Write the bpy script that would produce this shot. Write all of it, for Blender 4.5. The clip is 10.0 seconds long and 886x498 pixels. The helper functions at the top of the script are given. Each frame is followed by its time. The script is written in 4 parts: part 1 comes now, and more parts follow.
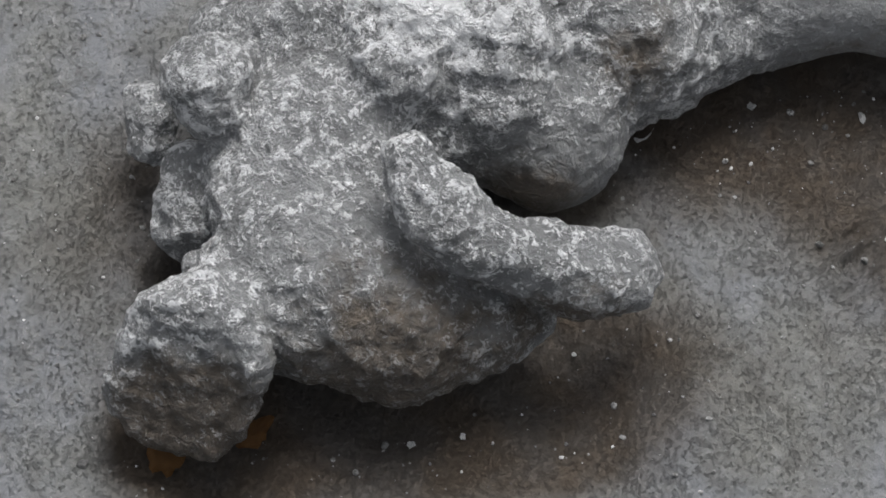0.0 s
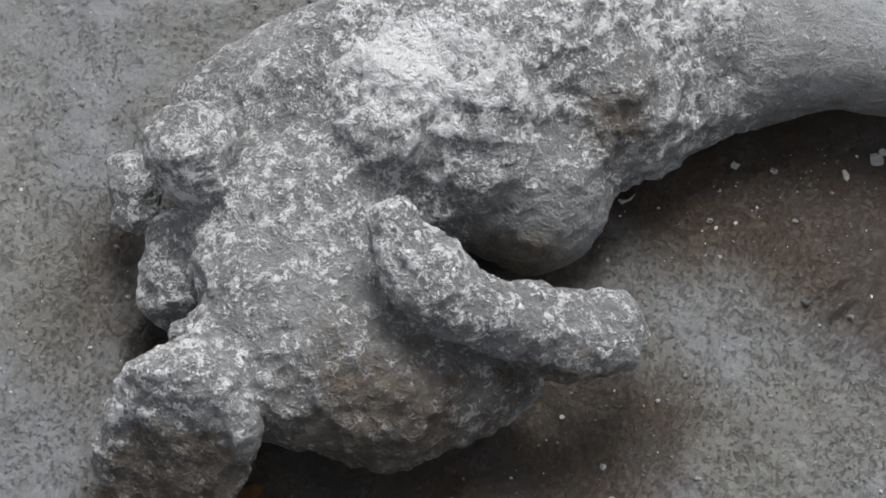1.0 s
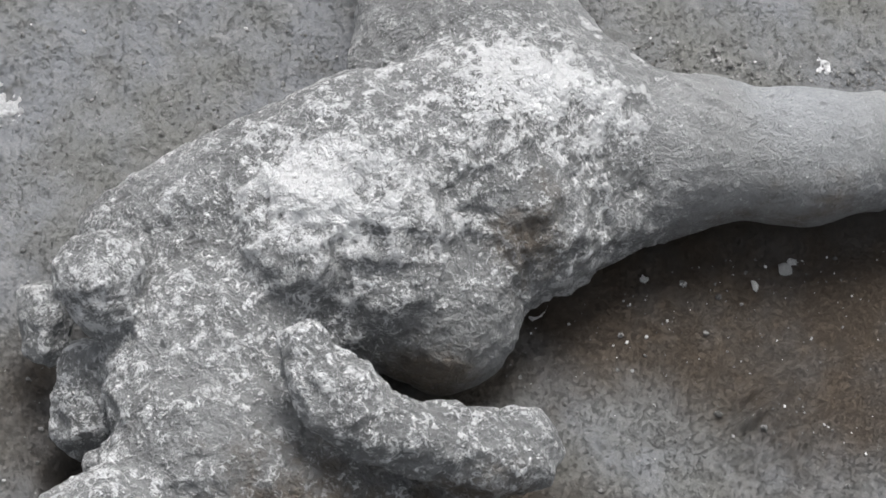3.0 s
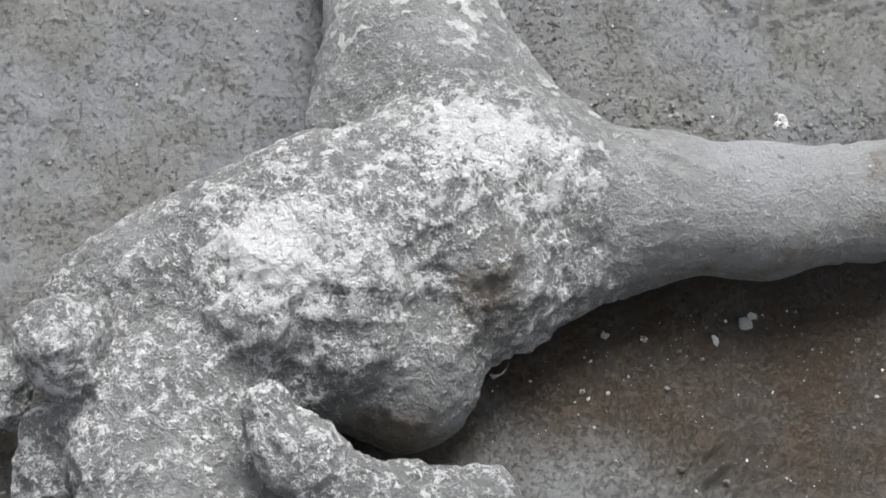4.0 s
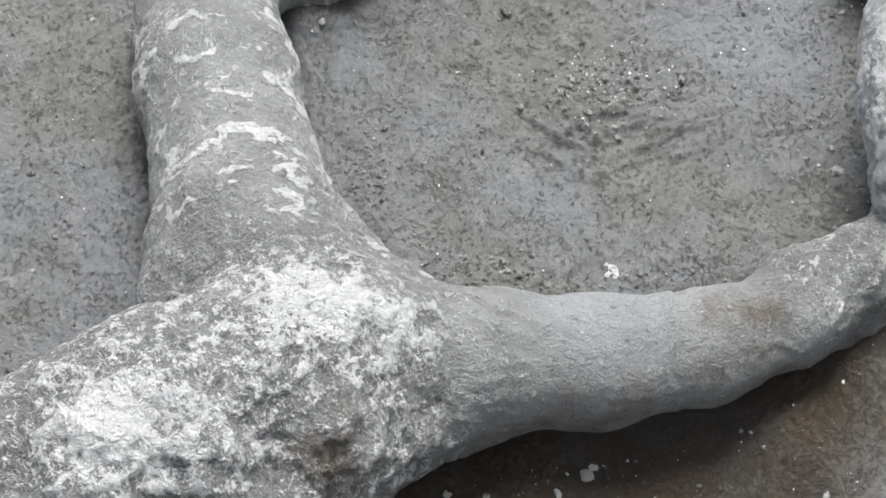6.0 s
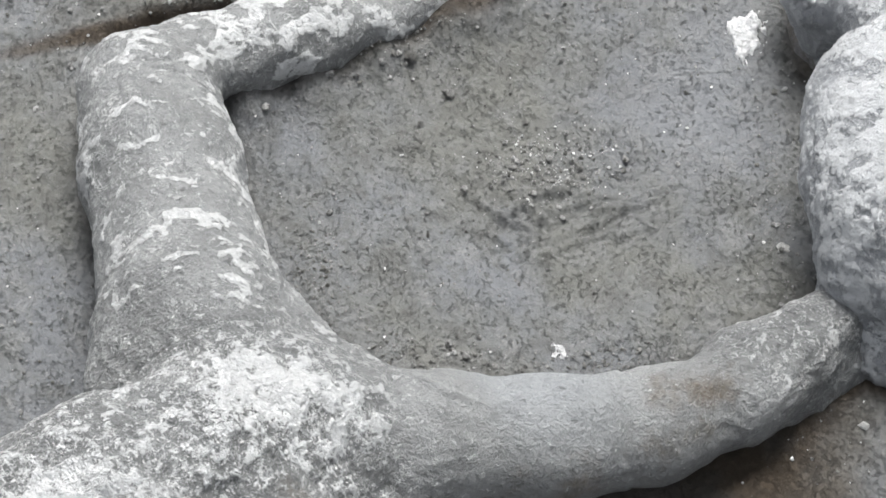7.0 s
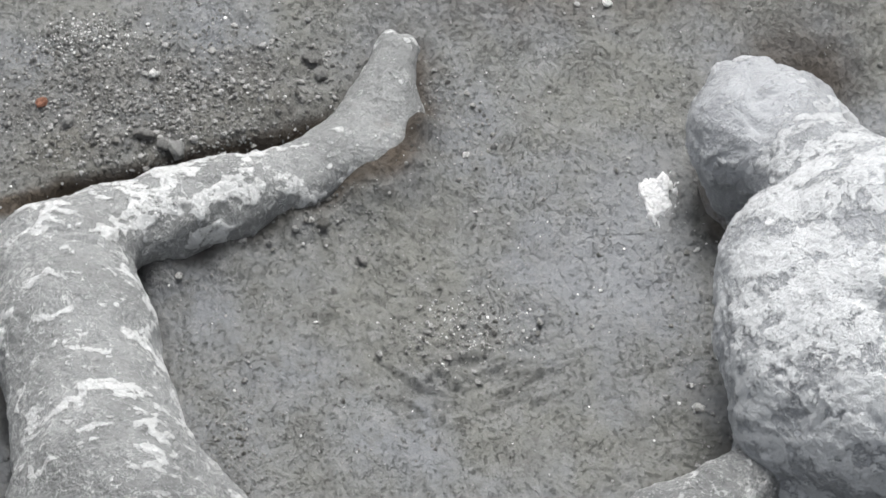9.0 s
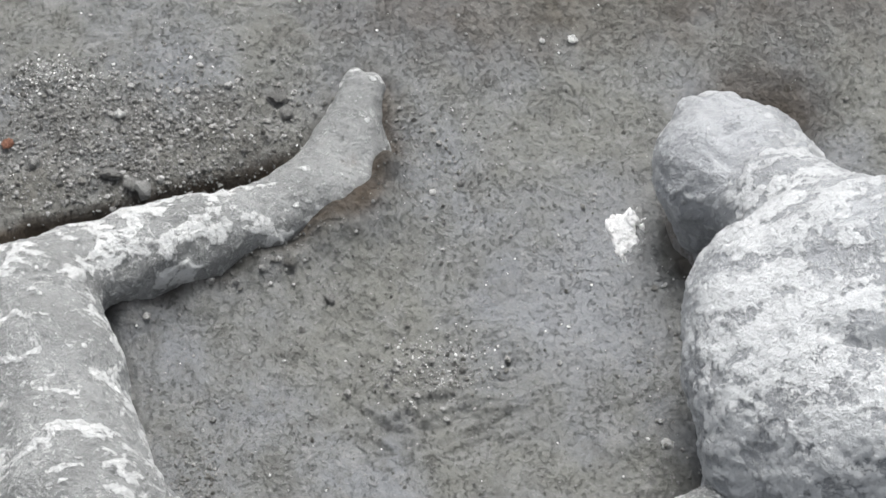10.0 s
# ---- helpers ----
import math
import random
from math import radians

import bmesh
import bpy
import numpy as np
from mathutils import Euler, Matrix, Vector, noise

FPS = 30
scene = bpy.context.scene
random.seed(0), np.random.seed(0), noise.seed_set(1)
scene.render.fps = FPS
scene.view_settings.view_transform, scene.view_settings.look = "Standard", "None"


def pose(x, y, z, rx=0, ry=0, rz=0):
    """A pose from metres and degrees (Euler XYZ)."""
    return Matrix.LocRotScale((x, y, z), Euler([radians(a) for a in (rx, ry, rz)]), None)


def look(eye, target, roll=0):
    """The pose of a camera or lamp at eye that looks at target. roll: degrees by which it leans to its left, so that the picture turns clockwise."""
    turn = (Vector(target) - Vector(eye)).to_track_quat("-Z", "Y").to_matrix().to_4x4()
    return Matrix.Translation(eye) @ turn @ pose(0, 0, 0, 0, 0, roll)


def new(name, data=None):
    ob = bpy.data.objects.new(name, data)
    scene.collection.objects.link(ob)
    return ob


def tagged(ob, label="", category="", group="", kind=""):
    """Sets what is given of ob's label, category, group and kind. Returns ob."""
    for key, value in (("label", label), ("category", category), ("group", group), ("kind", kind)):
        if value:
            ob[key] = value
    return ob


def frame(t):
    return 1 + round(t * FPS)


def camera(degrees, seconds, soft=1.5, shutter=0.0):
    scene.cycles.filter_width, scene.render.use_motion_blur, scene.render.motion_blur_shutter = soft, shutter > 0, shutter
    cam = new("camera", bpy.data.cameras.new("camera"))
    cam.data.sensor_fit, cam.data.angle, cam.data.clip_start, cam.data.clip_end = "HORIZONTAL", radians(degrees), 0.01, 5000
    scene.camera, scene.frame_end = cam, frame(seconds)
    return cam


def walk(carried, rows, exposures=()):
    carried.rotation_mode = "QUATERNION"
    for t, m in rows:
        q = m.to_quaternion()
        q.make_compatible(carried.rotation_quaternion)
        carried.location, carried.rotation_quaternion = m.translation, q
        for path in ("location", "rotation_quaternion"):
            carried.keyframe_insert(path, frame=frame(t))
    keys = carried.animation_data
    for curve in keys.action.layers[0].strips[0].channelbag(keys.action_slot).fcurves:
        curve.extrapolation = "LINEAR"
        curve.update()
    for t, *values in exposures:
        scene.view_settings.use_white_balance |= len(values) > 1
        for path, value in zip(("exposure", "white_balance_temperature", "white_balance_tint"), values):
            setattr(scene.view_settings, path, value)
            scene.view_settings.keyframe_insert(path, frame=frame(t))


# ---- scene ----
# A hand-held long lens, panned and tilted from a gallery above the dig.
cam = camera(11.196, 10.0, soft=1.7)
EYE = (0.0, -3.75, 5.2)
PATH = [
    (0.0, 32.172, -0.303, 4.742),
    (0.5, 32.616, -0.156, 4.352),
    (1.0, 32.99, 0.068, 3.825),
    (1.5, 33.491, 0.137, 3.16),
    (2.0, 33.848, 0.128, 2.722),
    (2.5, 34.235, 0.086, 2.168),
    (4.0, 35.265, 0.078, 0.874),
    (4.5, 35.96, 0.102, -0.14),
    (5.0, 36.531, -0.05, -1.087),
    (5.5, 36.97, 0.014, -1.986),
    (7.0, 38.373, 0.15, -3.891),
    (7.5, 39.231, 0.022, -4.327),
    (8.0, 39.868, -0.025, -4.77),
    (8.5, 40.245, -0.097, -5.081),
    (9.0, 40.469, -0.077, -5.324),
    (9.5, 40.718, -0.02, -5.655),
    (10.0, 40.947, -0.059, -5.98),
]
EXPOSURES = [
    (0.0, -0.1, 6400, 10),
    (2.0, 0.06, 6420, 10),
    (4.5, 0.23, 6460, 9),
    (7.0, 0.3, 6470, 8),
    (10.0, 0.3, 6480, 8),
]
walk(cam, [(t, pose(*EYE, rx, ry, rz)) for t, rx, ry, rz in PATH], EXPOSURES)

# ---- light: a bright overcast sky, strongest from beyond the casts ----
SUN_ELEVATION, SUN_AZIMUTH = radians(65), radians(16)
world = bpy.data.worlds.new("overcast_sky")
scene.world = world
world.use_nodes = True
wn = world.node_tree
sky = wn.nodes.new("ShaderNodeTexSky")
sky.sky_type, sky.sun_disc = "NISHITA", False
sky.sun_elevation, sky.sun_rotation = SUN_ELEVATION, SUN_AZIMUTH
sky.air_density, sky.dust_density, sky.ozone_density = 1.0, 6.0, 1.0
grey_sky = wn.nodes.new("ShaderNodeHueSaturation")
grey_sky.inputs["Saturation"].default_value = 0.25
wn.links.new(sky.outputs["Color"], grey_sky.inputs["Color"])
wn.links.new(grey_sky.outputs["Color"], wn.nodes["Background"].inputs["Color"])
wn.nodes["Background"].inputs["Strength"].default_value = 0.19
sun_data = bpy.data.lights.new("sun", "SUN")
sun_data.energy, sun_data.angle, sun_data.color = 2.9, radians(28), (1.0, 0.985, 0.96)
sun_lamp = new("sun", sun_data)
away = Vector((math.sin(SUN_AZIMUTH) * math.cos(SUN_ELEVATION), math.cos(SUN_AZIMUTH) * math.cos(SUN_ELEVATION), math.sin(SUN_ELEVATION)))
sun_lamp.matrix_world = look(away * 20, (0, 0, 0))


# ---- materials ----
class Nodes:
    """A small writer for node materials."""

    def __init__(self, name):
        self.mat = bpy.data.materials.new(name)
        self.mat.use_nodes = True
        self.tree = self.mat.node_tree
        self.bsdf = self.tree.nodes["Principled BSDF"]
        self.where = self.add("ShaderNodeTexCoord").outputs["Object"]

    def add(self, kind):
        return self.tree.nodes.new(kind)

    def link(self, a, b):
        if hasattr(a, "is_linked"):
            self.tree.links.new(a, b)
        else:
            b.default_value = a

    def noise(self, scale, detail=4.0, rough=0.6, distortion=0.0, stretch=None):
        n = self.add("ShaderNodeTexNoise")
        n.inputs["Scale"].default_value, n.inputs["Detail"].default_value = scale, detail
        n.inputs["Roughness"].default_value, n.inputs["Distortion"].default_value = rough, distortion
        if stretch:
            m = self.add("ShaderNodeMapping")
            m.inputs["Scale"].default_value, m.inputs["Rotation"].default_value = stretch[0], stretch[1]
            self.link(self.where, m.inputs["Vector"])
            self.link(m.outputs[0], n.inputs["Vector"])
        else:
            self.link(self.where, n.inputs["Vector"])
        return n.outputs["Fac"]

    def cells(self, scale, feature="F1", out="Distance"):
        n = self.add("ShaderNodeTexVoronoi")
        n.feature = feature
        n.inputs["Scale"].default_value = scale
        self.link(self.where, n.inputs["Vector"])
        return n.outputs[out]

    def attr(self, name):
        n = self.add("ShaderNodeAttribute")
        n.attribute_name = name
        return n.outputs["Fac"]

    def math(self, op, a, b=0.0, clamp=False):
        n = self.add("ShaderNodeMath")
        n.operation, n.use_clamp = op, clamp
        self.link(a, n.inputs[0])
        self.link(b, n.inputs[1])
        return n.outputs[0]

    def ramp(self, value, low, high, out_low=0.0, out_high=1.0):
        n = self.add("ShaderNodeMapRange")
        n.interpolation_type = "SMOOTHSTEP"
        for key, v in zip(("From Min", "From Max", "To Min", "To Max"), (low, high, out_low, out_high)):
            n.inputs[key].default_value = v
        self.link(value, n.inputs["Value"])
        return n.outputs[0]

    def mix(self, fac, a, b):
        n = self.add("ShaderNodeMix")
        n.data_type = "RGBA"
        self.link(fac, n.inputs[0])
        self.link((*a, 1.0) if isinstance(a, tuple) else a, n.inputs[6])
        self.link((*b, 1.0) if isinstance(b, tuple) else b, n.inputs[7])
        return n.outputs[2]

    def finish(self, colour, rough, relief, depth, shine=0.3):
        self.link(colour, self.bsdf.inputs["Base Color"])
        self.link(rough, self.bsdf.inputs["Roughness"])
        self.bsdf.inputs["Specular IOR Level"].default_value = shine
        bump = self.add("ShaderNodeBump")
        bump.inputs["Strength"].default_value, bump.inputs["Distance"].default_value = 1.0, depth
        self.link(relief, bump.inputs["Height"])
        self.link(bump.outputs[0], self.bsdf.inputs["Normal"])
        return self.mat


def plaster_material(name, grey, white, soil_shade_colour, grain, blotch, fuzz):
    """Grey cast plaster, whitened by flakes and painted glints, browned by clinging soil and painted shade."""
    n = Nodes(name)
    broad, fine, grit = n.noise(9, 5), n.noise(70, 6, 0.7), n.noise(260, 3, 0.7)
    worn = n.ramp(n.attr("crust"), 0.1, 0.8, 0.42, 1.0)
    base = n.mix(n.ramp(broad, 0.35, 0.65), tuple(c * 0.84 for c in grey), tuple(c * 1.14 for c in grey))
    base = n.mix(n.ramp(n.attr("crust"), 0.03, 0.17, 0.75 * min(1.0, grain), 0.0), base, tuple(c * k for c, k in zip(grey, (1.16, 1.20, 1.26))))
    base = n.mix(n.math("MULTIPLY", n.math("MULTIPLY", n.ramp(fine, 0.52, 0.62), 0.16 * grain), worn), base, tuple(c * 0.42 for c in grey))
    soil_shade = n.math("ADD", n.attr("soil_shade"), n.math("MULTIPLY", n.math("SUBTRACT", n.noise(22, 5, 0.65), 0.5), 0.9))
    soil_shade = n.ramp(soil_shade, 0.35, 0.75)
    base = n.mix(n.math("MULTIPLY", soil_shade, 0.80), base, n.mix(n.ramp(fine, 0.3, 0.7), soil_shade_colour, tuple(c * 1.9 for c in soil_shade_colour)))
    white_here, proud = n.math("SUBTRACT", n.attr("white"), 0.5), n.math("SUBTRACT", n.attr("proud"), 0.5)
    fleck = n.noise(105, 5, 0.72, 0.9)
    ragged = n.math("ADD", n.math("MULTIPLY", n.math("SUBTRACT", n.noise(blotch, 8, 0.72, 0.6), 0.5), 2.4), n.math("MULTIPLY", n.math("SUBTRACT", n.noise(blotch * 3, 5, 0.75, 0.8), 0.5), 2.6))
    patch = n.ramp(n.math("ADD", n.math("MULTIPLY", n.attr("flake"), 0.9), ragged), 0.46, 0.58)
    patch = n.math("MULTIPLY", patch, n.math("MAXIMUM", n.ramp(fleck, 0.36, 0.45, 1.0 - fuzz, 1.0), n.ramp(n.attr("white"), 0.75, 0.95)))
    lift = n.math("ADD", n.math("MULTIPLY", white_here, 0.20), n.math("MULTIPLY", proud, 0.30))
    crisp = n.ramp(n.math("ADD", n.math("ADD", fleck, lift), n.math("MULTIPLY", n.attr("crust"), 0.07)), 0.605, 0.625)
    fibre = n.noise(26, 5, 0.6, 1.2, ((1.0, 0.55, 0.8), (0.0, 0.0, 0.7)))
    strand = n.ramp(n.math("ABSOLUTE", n.math("SUBTRACT", fibre, 0.52)), 0.004, 0.020, 1.0, 0.0)
    strand = n.math("MULTIPLY", strand, n.ramp(n.math("ADD", n.noise(14, 4), n.math("MULTIPLY", white_here, 0.4)), 0.43, 0.53))
    # sharp crests, whitened in colour as painted highlights as well as rubbed chalk
    fold_a, fold_b = n.math("ABSOLUTE", n.math("SUBTRACT", n.noise(38, 4, 0.6, 0.7), 0.5)), n.math("ABSOLUTE", n.math("SUBTRACT", n.noise(88, 4, 0.6, 0.5), 0.5))
    rub_glint = n.ramp(n.math("ADD", n.noise(31, 4, 0.7), n.math("MULTIPLY", n.math("ADD", white_here, proud), 0.25)), 0.52, 0.58)
    crest = n.math("MAXIMUM", n.ramp(fold_a, 0.004, 0.015, 1.0, 0.0), n.ramp(fold_b, 0.006, 0.022, 1.0, 0.0))
    crest = n.math("MULTIPLY", n.math("MULTIPLY", crest, rub_glint), n.math("MULTIPLY", worn, 0.9 * grain))
    # crumbs of chalk and painted glints on whatever stands proud
    crumb = n.math("ADD", n.noise(78, 3, 0.66, 1.3), n.math("ADD", n.math("MULTIPLY", proud, 0.30), n.math("MULTIPLY", white_here, 0.16)))
    crumb = n.math("MULTIPLY", n.ramp(crumb, 0.574, 0.596), n.ramp(worn, 0.45, 0.9, 0.0, 1.0 * min(1.0, grain)))
    strand = n.math("MAXIMUM", n.math("MULTIPLY", strand, 0.7), n.math("MAXIMUM", crest, crumb))
    # dark dirt left between them, with the shade of the hollows painted in
    dirt_shade = n.math("MULTIPLY", n.ramp(n.math("ADD", n.noise(46, 4, 0.6, 0.8), n.math("MULTIPLY", proud, 0.2)), 0.36, 0.47, 1.0, 0.0), n.math("MULTIPLY", worn, 0.22 * grain))
    base = n.mix(dirt_shade, base, tuple(c * 0.45 for c in grey))
    chalk_glint = n.math("MAXIMUM", n.math("MAXIMUM", patch, crisp), strand)
    chalk_glint = n.math("MULTIPLY", chalk_glint, n.ramp(soil_shade, 0.0, 1.0, 1.0, 0.35))
    base = n.mix(n.math("MULTIPLY", chalk_glint, n.math("MAXIMUM", n.ramp(n.attr("white"), 0.40, 0.8, 0.66, 0.96), n.ramp(n.attr("crust"), 0.3, 0.8, 0.0, 0.97))), base, n.mix(n.ramp(grit, 0.3, 0.7), tuple(c * 0.9 for c in white), white))
    speck = n.ramp(n.noise(190, 5, 0.8), 0.64, 0.68)
    base = n.mix(n.math("MULTIPLY", speck, 0.6 * grain), base, white)
    # pits, with their shade painted into the colour as well as sunk
    pit = n.ramp(n.noise(95, 5, 0.7, 0.5), 0.27, 0.40, 0.0, 1.0)
    base = n.mix(n.math("MULTIPLY", n.math("MULTIPLY", n.math("SUBTRACT", 1.0, pit), 0.32 * grain), worn), base, tuple(c * 0.3 for c in grey))
    relief = n.math("ADD", n.math("MULTIPLY", fine, 0.40 * grain), n.math("MULTIPLY", n.math("MULTIPLY", n.noise(34, 4, 0.55, 0.4), 1.6 * grain), worn))
    relief = n.math("ADD", relief, n.math("MULTIPLY", grit, 0.3))
    relief = n.math("ADD", relief, n.math("MULTIPLY", n.math("MULTIPLY", fleck, 0.7 * grain), worn))
    relief = n.math("ADD", relief, n.math("MULTIPLY", chalk_glint, 0.22))
    relief = n.math("SUBTRACT", relief, n.math("MULTIPLY", n.math("MULTIPLY", fold_a, 1.8 * grain), n.ramp(worn, 0.42, 1.0, 0.2, 1.0)))
    relief = n.math("SUBTRACT", relief, n.math("MULTIPLY", n.math("MULTIPLY", fold_b, 0.9 * grain), n.ramp(worn, 0.42, 1.0, 0.2, 1.0)))
    relief = n.math("ADD", relief, n.math("MULTIPLY", pit, 0.45 * grain))
    return n.finish(base, n.ramp(n.noise(150, 4, 0.7), 0.35, 0.65, 0.66, 0.32), relief, 0.0165, 0.55)


def earth_material():
    """Packed volcanic ash: grey, browned where it is damp or where shade is painted, with fine crumbs."""
    n = Nodes("packed_ash")
    even = n.add("ShaderNodeMapping")
    even.inputs["Scale"].default_value = (1.0, 0.78, 1.0)
    n.link(n.where, even.inputs["Vector"])
    n.where = even.outputs[0]
    broad, mid, fine, grit = n.noise(3.2, 5), n.noise(17, 6, 0.65), n.noise(85, 6, 0.7), n.noise(320, 3, 0.7)
    base = n.mix(n.ramp(broad, 0.38, 0.62), (0.150, 0.150, 0.140), (0.166, 0.172, 0.182))
    base = n.mix(n.math("MULTIPLY", n.ramp(mid, 0.46, 0.66), 0.6), base, (0.108, 0.107, 0.102))
    pale = n.ramp(n.math("ADD", n.attr("white"), n.math("MULTIPLY", n.math("SUBTRACT", mid, 0.5), 0.8)), 0.25, 0.75)
    base = n.mix(n.math("MULTIPLY", pale, 0.7), base, (0.232, 0.240, 0.254))
    clod = n.ramp(n.noise(24, 6, 0.68, 0.2), 0.46, 0.66)
    base = n.mix(n.math("MULTIPLY", clod, 0.45), base, (0.225, 0.227, 0.226))
    # small pits, darkened in colour to deepen the shading of the relief
    pit = n.ramp(n.math("SUBTRACT", n.math("ADD", n.math("MULTIPLY", n.noise(120, 5, 0.75, 0.3), 0.8), n.math("MULTIPLY", n.noise(13, 5), 0.2)), n.math("MULTIPLY", n.attr("soil_shade"), 0.06)), 0.38, 0.46)
    base = n.mix(n.math("MULTIPLY", n.math("SUBTRACT", 1.0, pit), 0.12), base, (0.050, 0.047, 0.042))
    base = n.mix(n.math("MULTIPLY", n.ramp(fine, 0.53, 0.66), 0.2), base, (0.070, 0.067, 0.062))
    crumb = n.ramp(n.noise(150, 5, 0.8), 0.61, 0.67)
    base = n.mix(n.math("MULTIPLY", crumb, 0.36), base, (0.42, 0.42, 0.41))
    # damp soil and painted shade share this brown
    damp_shade = n.ramp(n.math("ADD", n.attr("soil_shade"), n.math("MULTIPLY", n.math("SUBTRACT", n.noise(11, 6, 0.6), 0.5), 0.45)), 0.15, 0.85)
    dark_brown = n.mix(n.ramp(n.noise(7, 4), 0.4, 0.62), (0.052, 0.036, 0.022), (0.060, 0.051, 0.043))
    dark_brown = n.mix(n.math("MULTIPLY", n.ramp(fine, 0.5, 0.68), 0.4), dark_brown, (0.090, 0.074, 0.056))
    base = n.mix(n.math("MULTIPLY", damp_shade, 0.93), base, dark_brown)
    granule = n.cells(95, "SMOOTH_F1")
    relief = n.math("ADD", n.math("MULTIPLY", fine, 1.0), n.math("MULTIPLY", grit, 0.35))
    relief = n.math("ADD", relief, n.math("MULTIPLY", mid, 1.0))
    relief = n.math("ADD", relief, n.math("MULTIPLY", pit, 0.5))
    relief = n.math("ADD", relief, n.math("MULTIPLY", clod, 0.35))
    relief = n.math("SUBTRACT", relief, n.math("MULTIPLY", granule, 0.5))
    return n.finish(base, n.ramp(damp_shade, 0.0, 1.0, 0.95, 0.75), relief, 0.0080)


def stone_material(name, dark, pale):
    n = Nodes(name)
    info = n.add("ShaderNodeObjectInfo").outputs["Random"]
    island = n.add("ShaderNodeNewGeometry").outputs["Random Per Island"]
    pick = n.math("FRACT", n.math("ADD", info, island))
    base = n.mix(pick, dark, pale)
    base = n.mix(n.ramp(n.noise(180, 4), 0.45, 0.7), base, tuple(c * 0.6 for c in dark))
    return n.finish(base, 0.9, n.noise(240, 4, 0.7), 0.003)


CAST = plaster_material("cast_plaster", (0.256, 0.260, 0.261), (0.76, 0.765, 0.77), (0.064, 0.046, 0.028), 1.0, 27, 0.5)
CAST_PALE = plaster_material("pale_cast_plaster", (0.305, 0.314, 0.330), (0.52, 0.53, 0.545), (0.085, 0.07, 0.055), 0.45, 17, 0.25)
SPILL = plaster_material("spilt_plaster", (0.60, 0.60, 0.61), (0.80, 0.80, 0.81), (0.30, 0.29, 0.27), 0.6, 30, 0.3)
EARTH = earth_material()
GREY_STONE = stone_material("grey_pumice", (0.12, 0.117, 0.11), (0.33, 0.33, 0.325))
WHITE_STONE = stone_material("white_lime_bits", (0.42, 0.42, 0.41), (0.78, 0.78, 0.77))
TERRACOTTA = stone_material("terracotta", (0.22, 0.10, 0.065), (0.28, 0.135, 0.09))


# ---- form helpers ----
def lattice(p, seed):
    """Smooth value noise, -1 to 1, at an array of places."""
    cell = np.floor(p).astype(np.int64)
    w = p - cell
    w = w * w * (3 - 2 * w)
    total = np.zeros(len(p))
    for corner in range(8):
        o = np.array([corner & 1, corner >> 1 & 1, corner >> 2])
        c = cell + o
        h = (c[:, 0] * 73856093 ^ c[:, 1] * 19349663 ^ c[:, 2] * 83492791 ^ seed * 2654435761) & 0xFFFFFFFF
        h = (h ^ (h >> 15)) * 2246822519 & 0xFFFFFFFF
        h = (h ^ (h >> 13)) * 3266489917 & 0xFFFFFFFF
        value = ((h ^ (h >> 16)) & 0xFFFFFF) / 8388607.5 - 1
        total += value * np.prod(np.where(o, w, 1 - w), axis=1)
    return total


def rough(p, size, octaves, seed, gain=0.55):
    """Layered noise whose largest lumps are size metres across."""
    total, amount = np.zeros(len(p)), 1.0
    for i in range(octaves):
        total += amount * lattice(p / (size * 0.5 ** i) + 17.3 * i, seed + i)
        amount *= gain
    return total


def scallop(p, size, seed):
    """Chipped hollows that meet in sharp crests: 0 in the hollows, 1 on the crests."""
    u = p / size
    cell = np.floor(u).astype(np.int64)
    first = np.full(len(p), 9.0)
    for corner in range(27):
        c = cell + np.array([corner % 3 - 1, corner // 3 % 3 - 1, corner // 9 - 1])
        h = (c[:, 0] * 73856093 ^ c[:, 1] * 19349663 ^ c[:, 2] * 83492791 ^ seed * 2654435761) & 0xFFFFFFFF
        h = (h ^ (h >> 15)) * 2246822519 & 0xFFFFFFFF
        h = (h ^ (h >> 13)) * 3266489917 & 0xFFFFFFFF
        h ^= h >> 16
        spot = c + np.column_stack([h & 1023, h >> 10 & 1023, h >> 20 & 1023]) / 1023.0
        first = np.minimum(first, ((u - spot) ** 2).sum(axis=1))
    return np.clip(np.sqrt(first), 0, 1.1)


def near(p, centre, radius):
    """1 at the centre, falling smoothly to 0 round it."""
    return np.exp(-((p - np.array(centre)) ** 2).sum(axis=1) / radius ** 2)


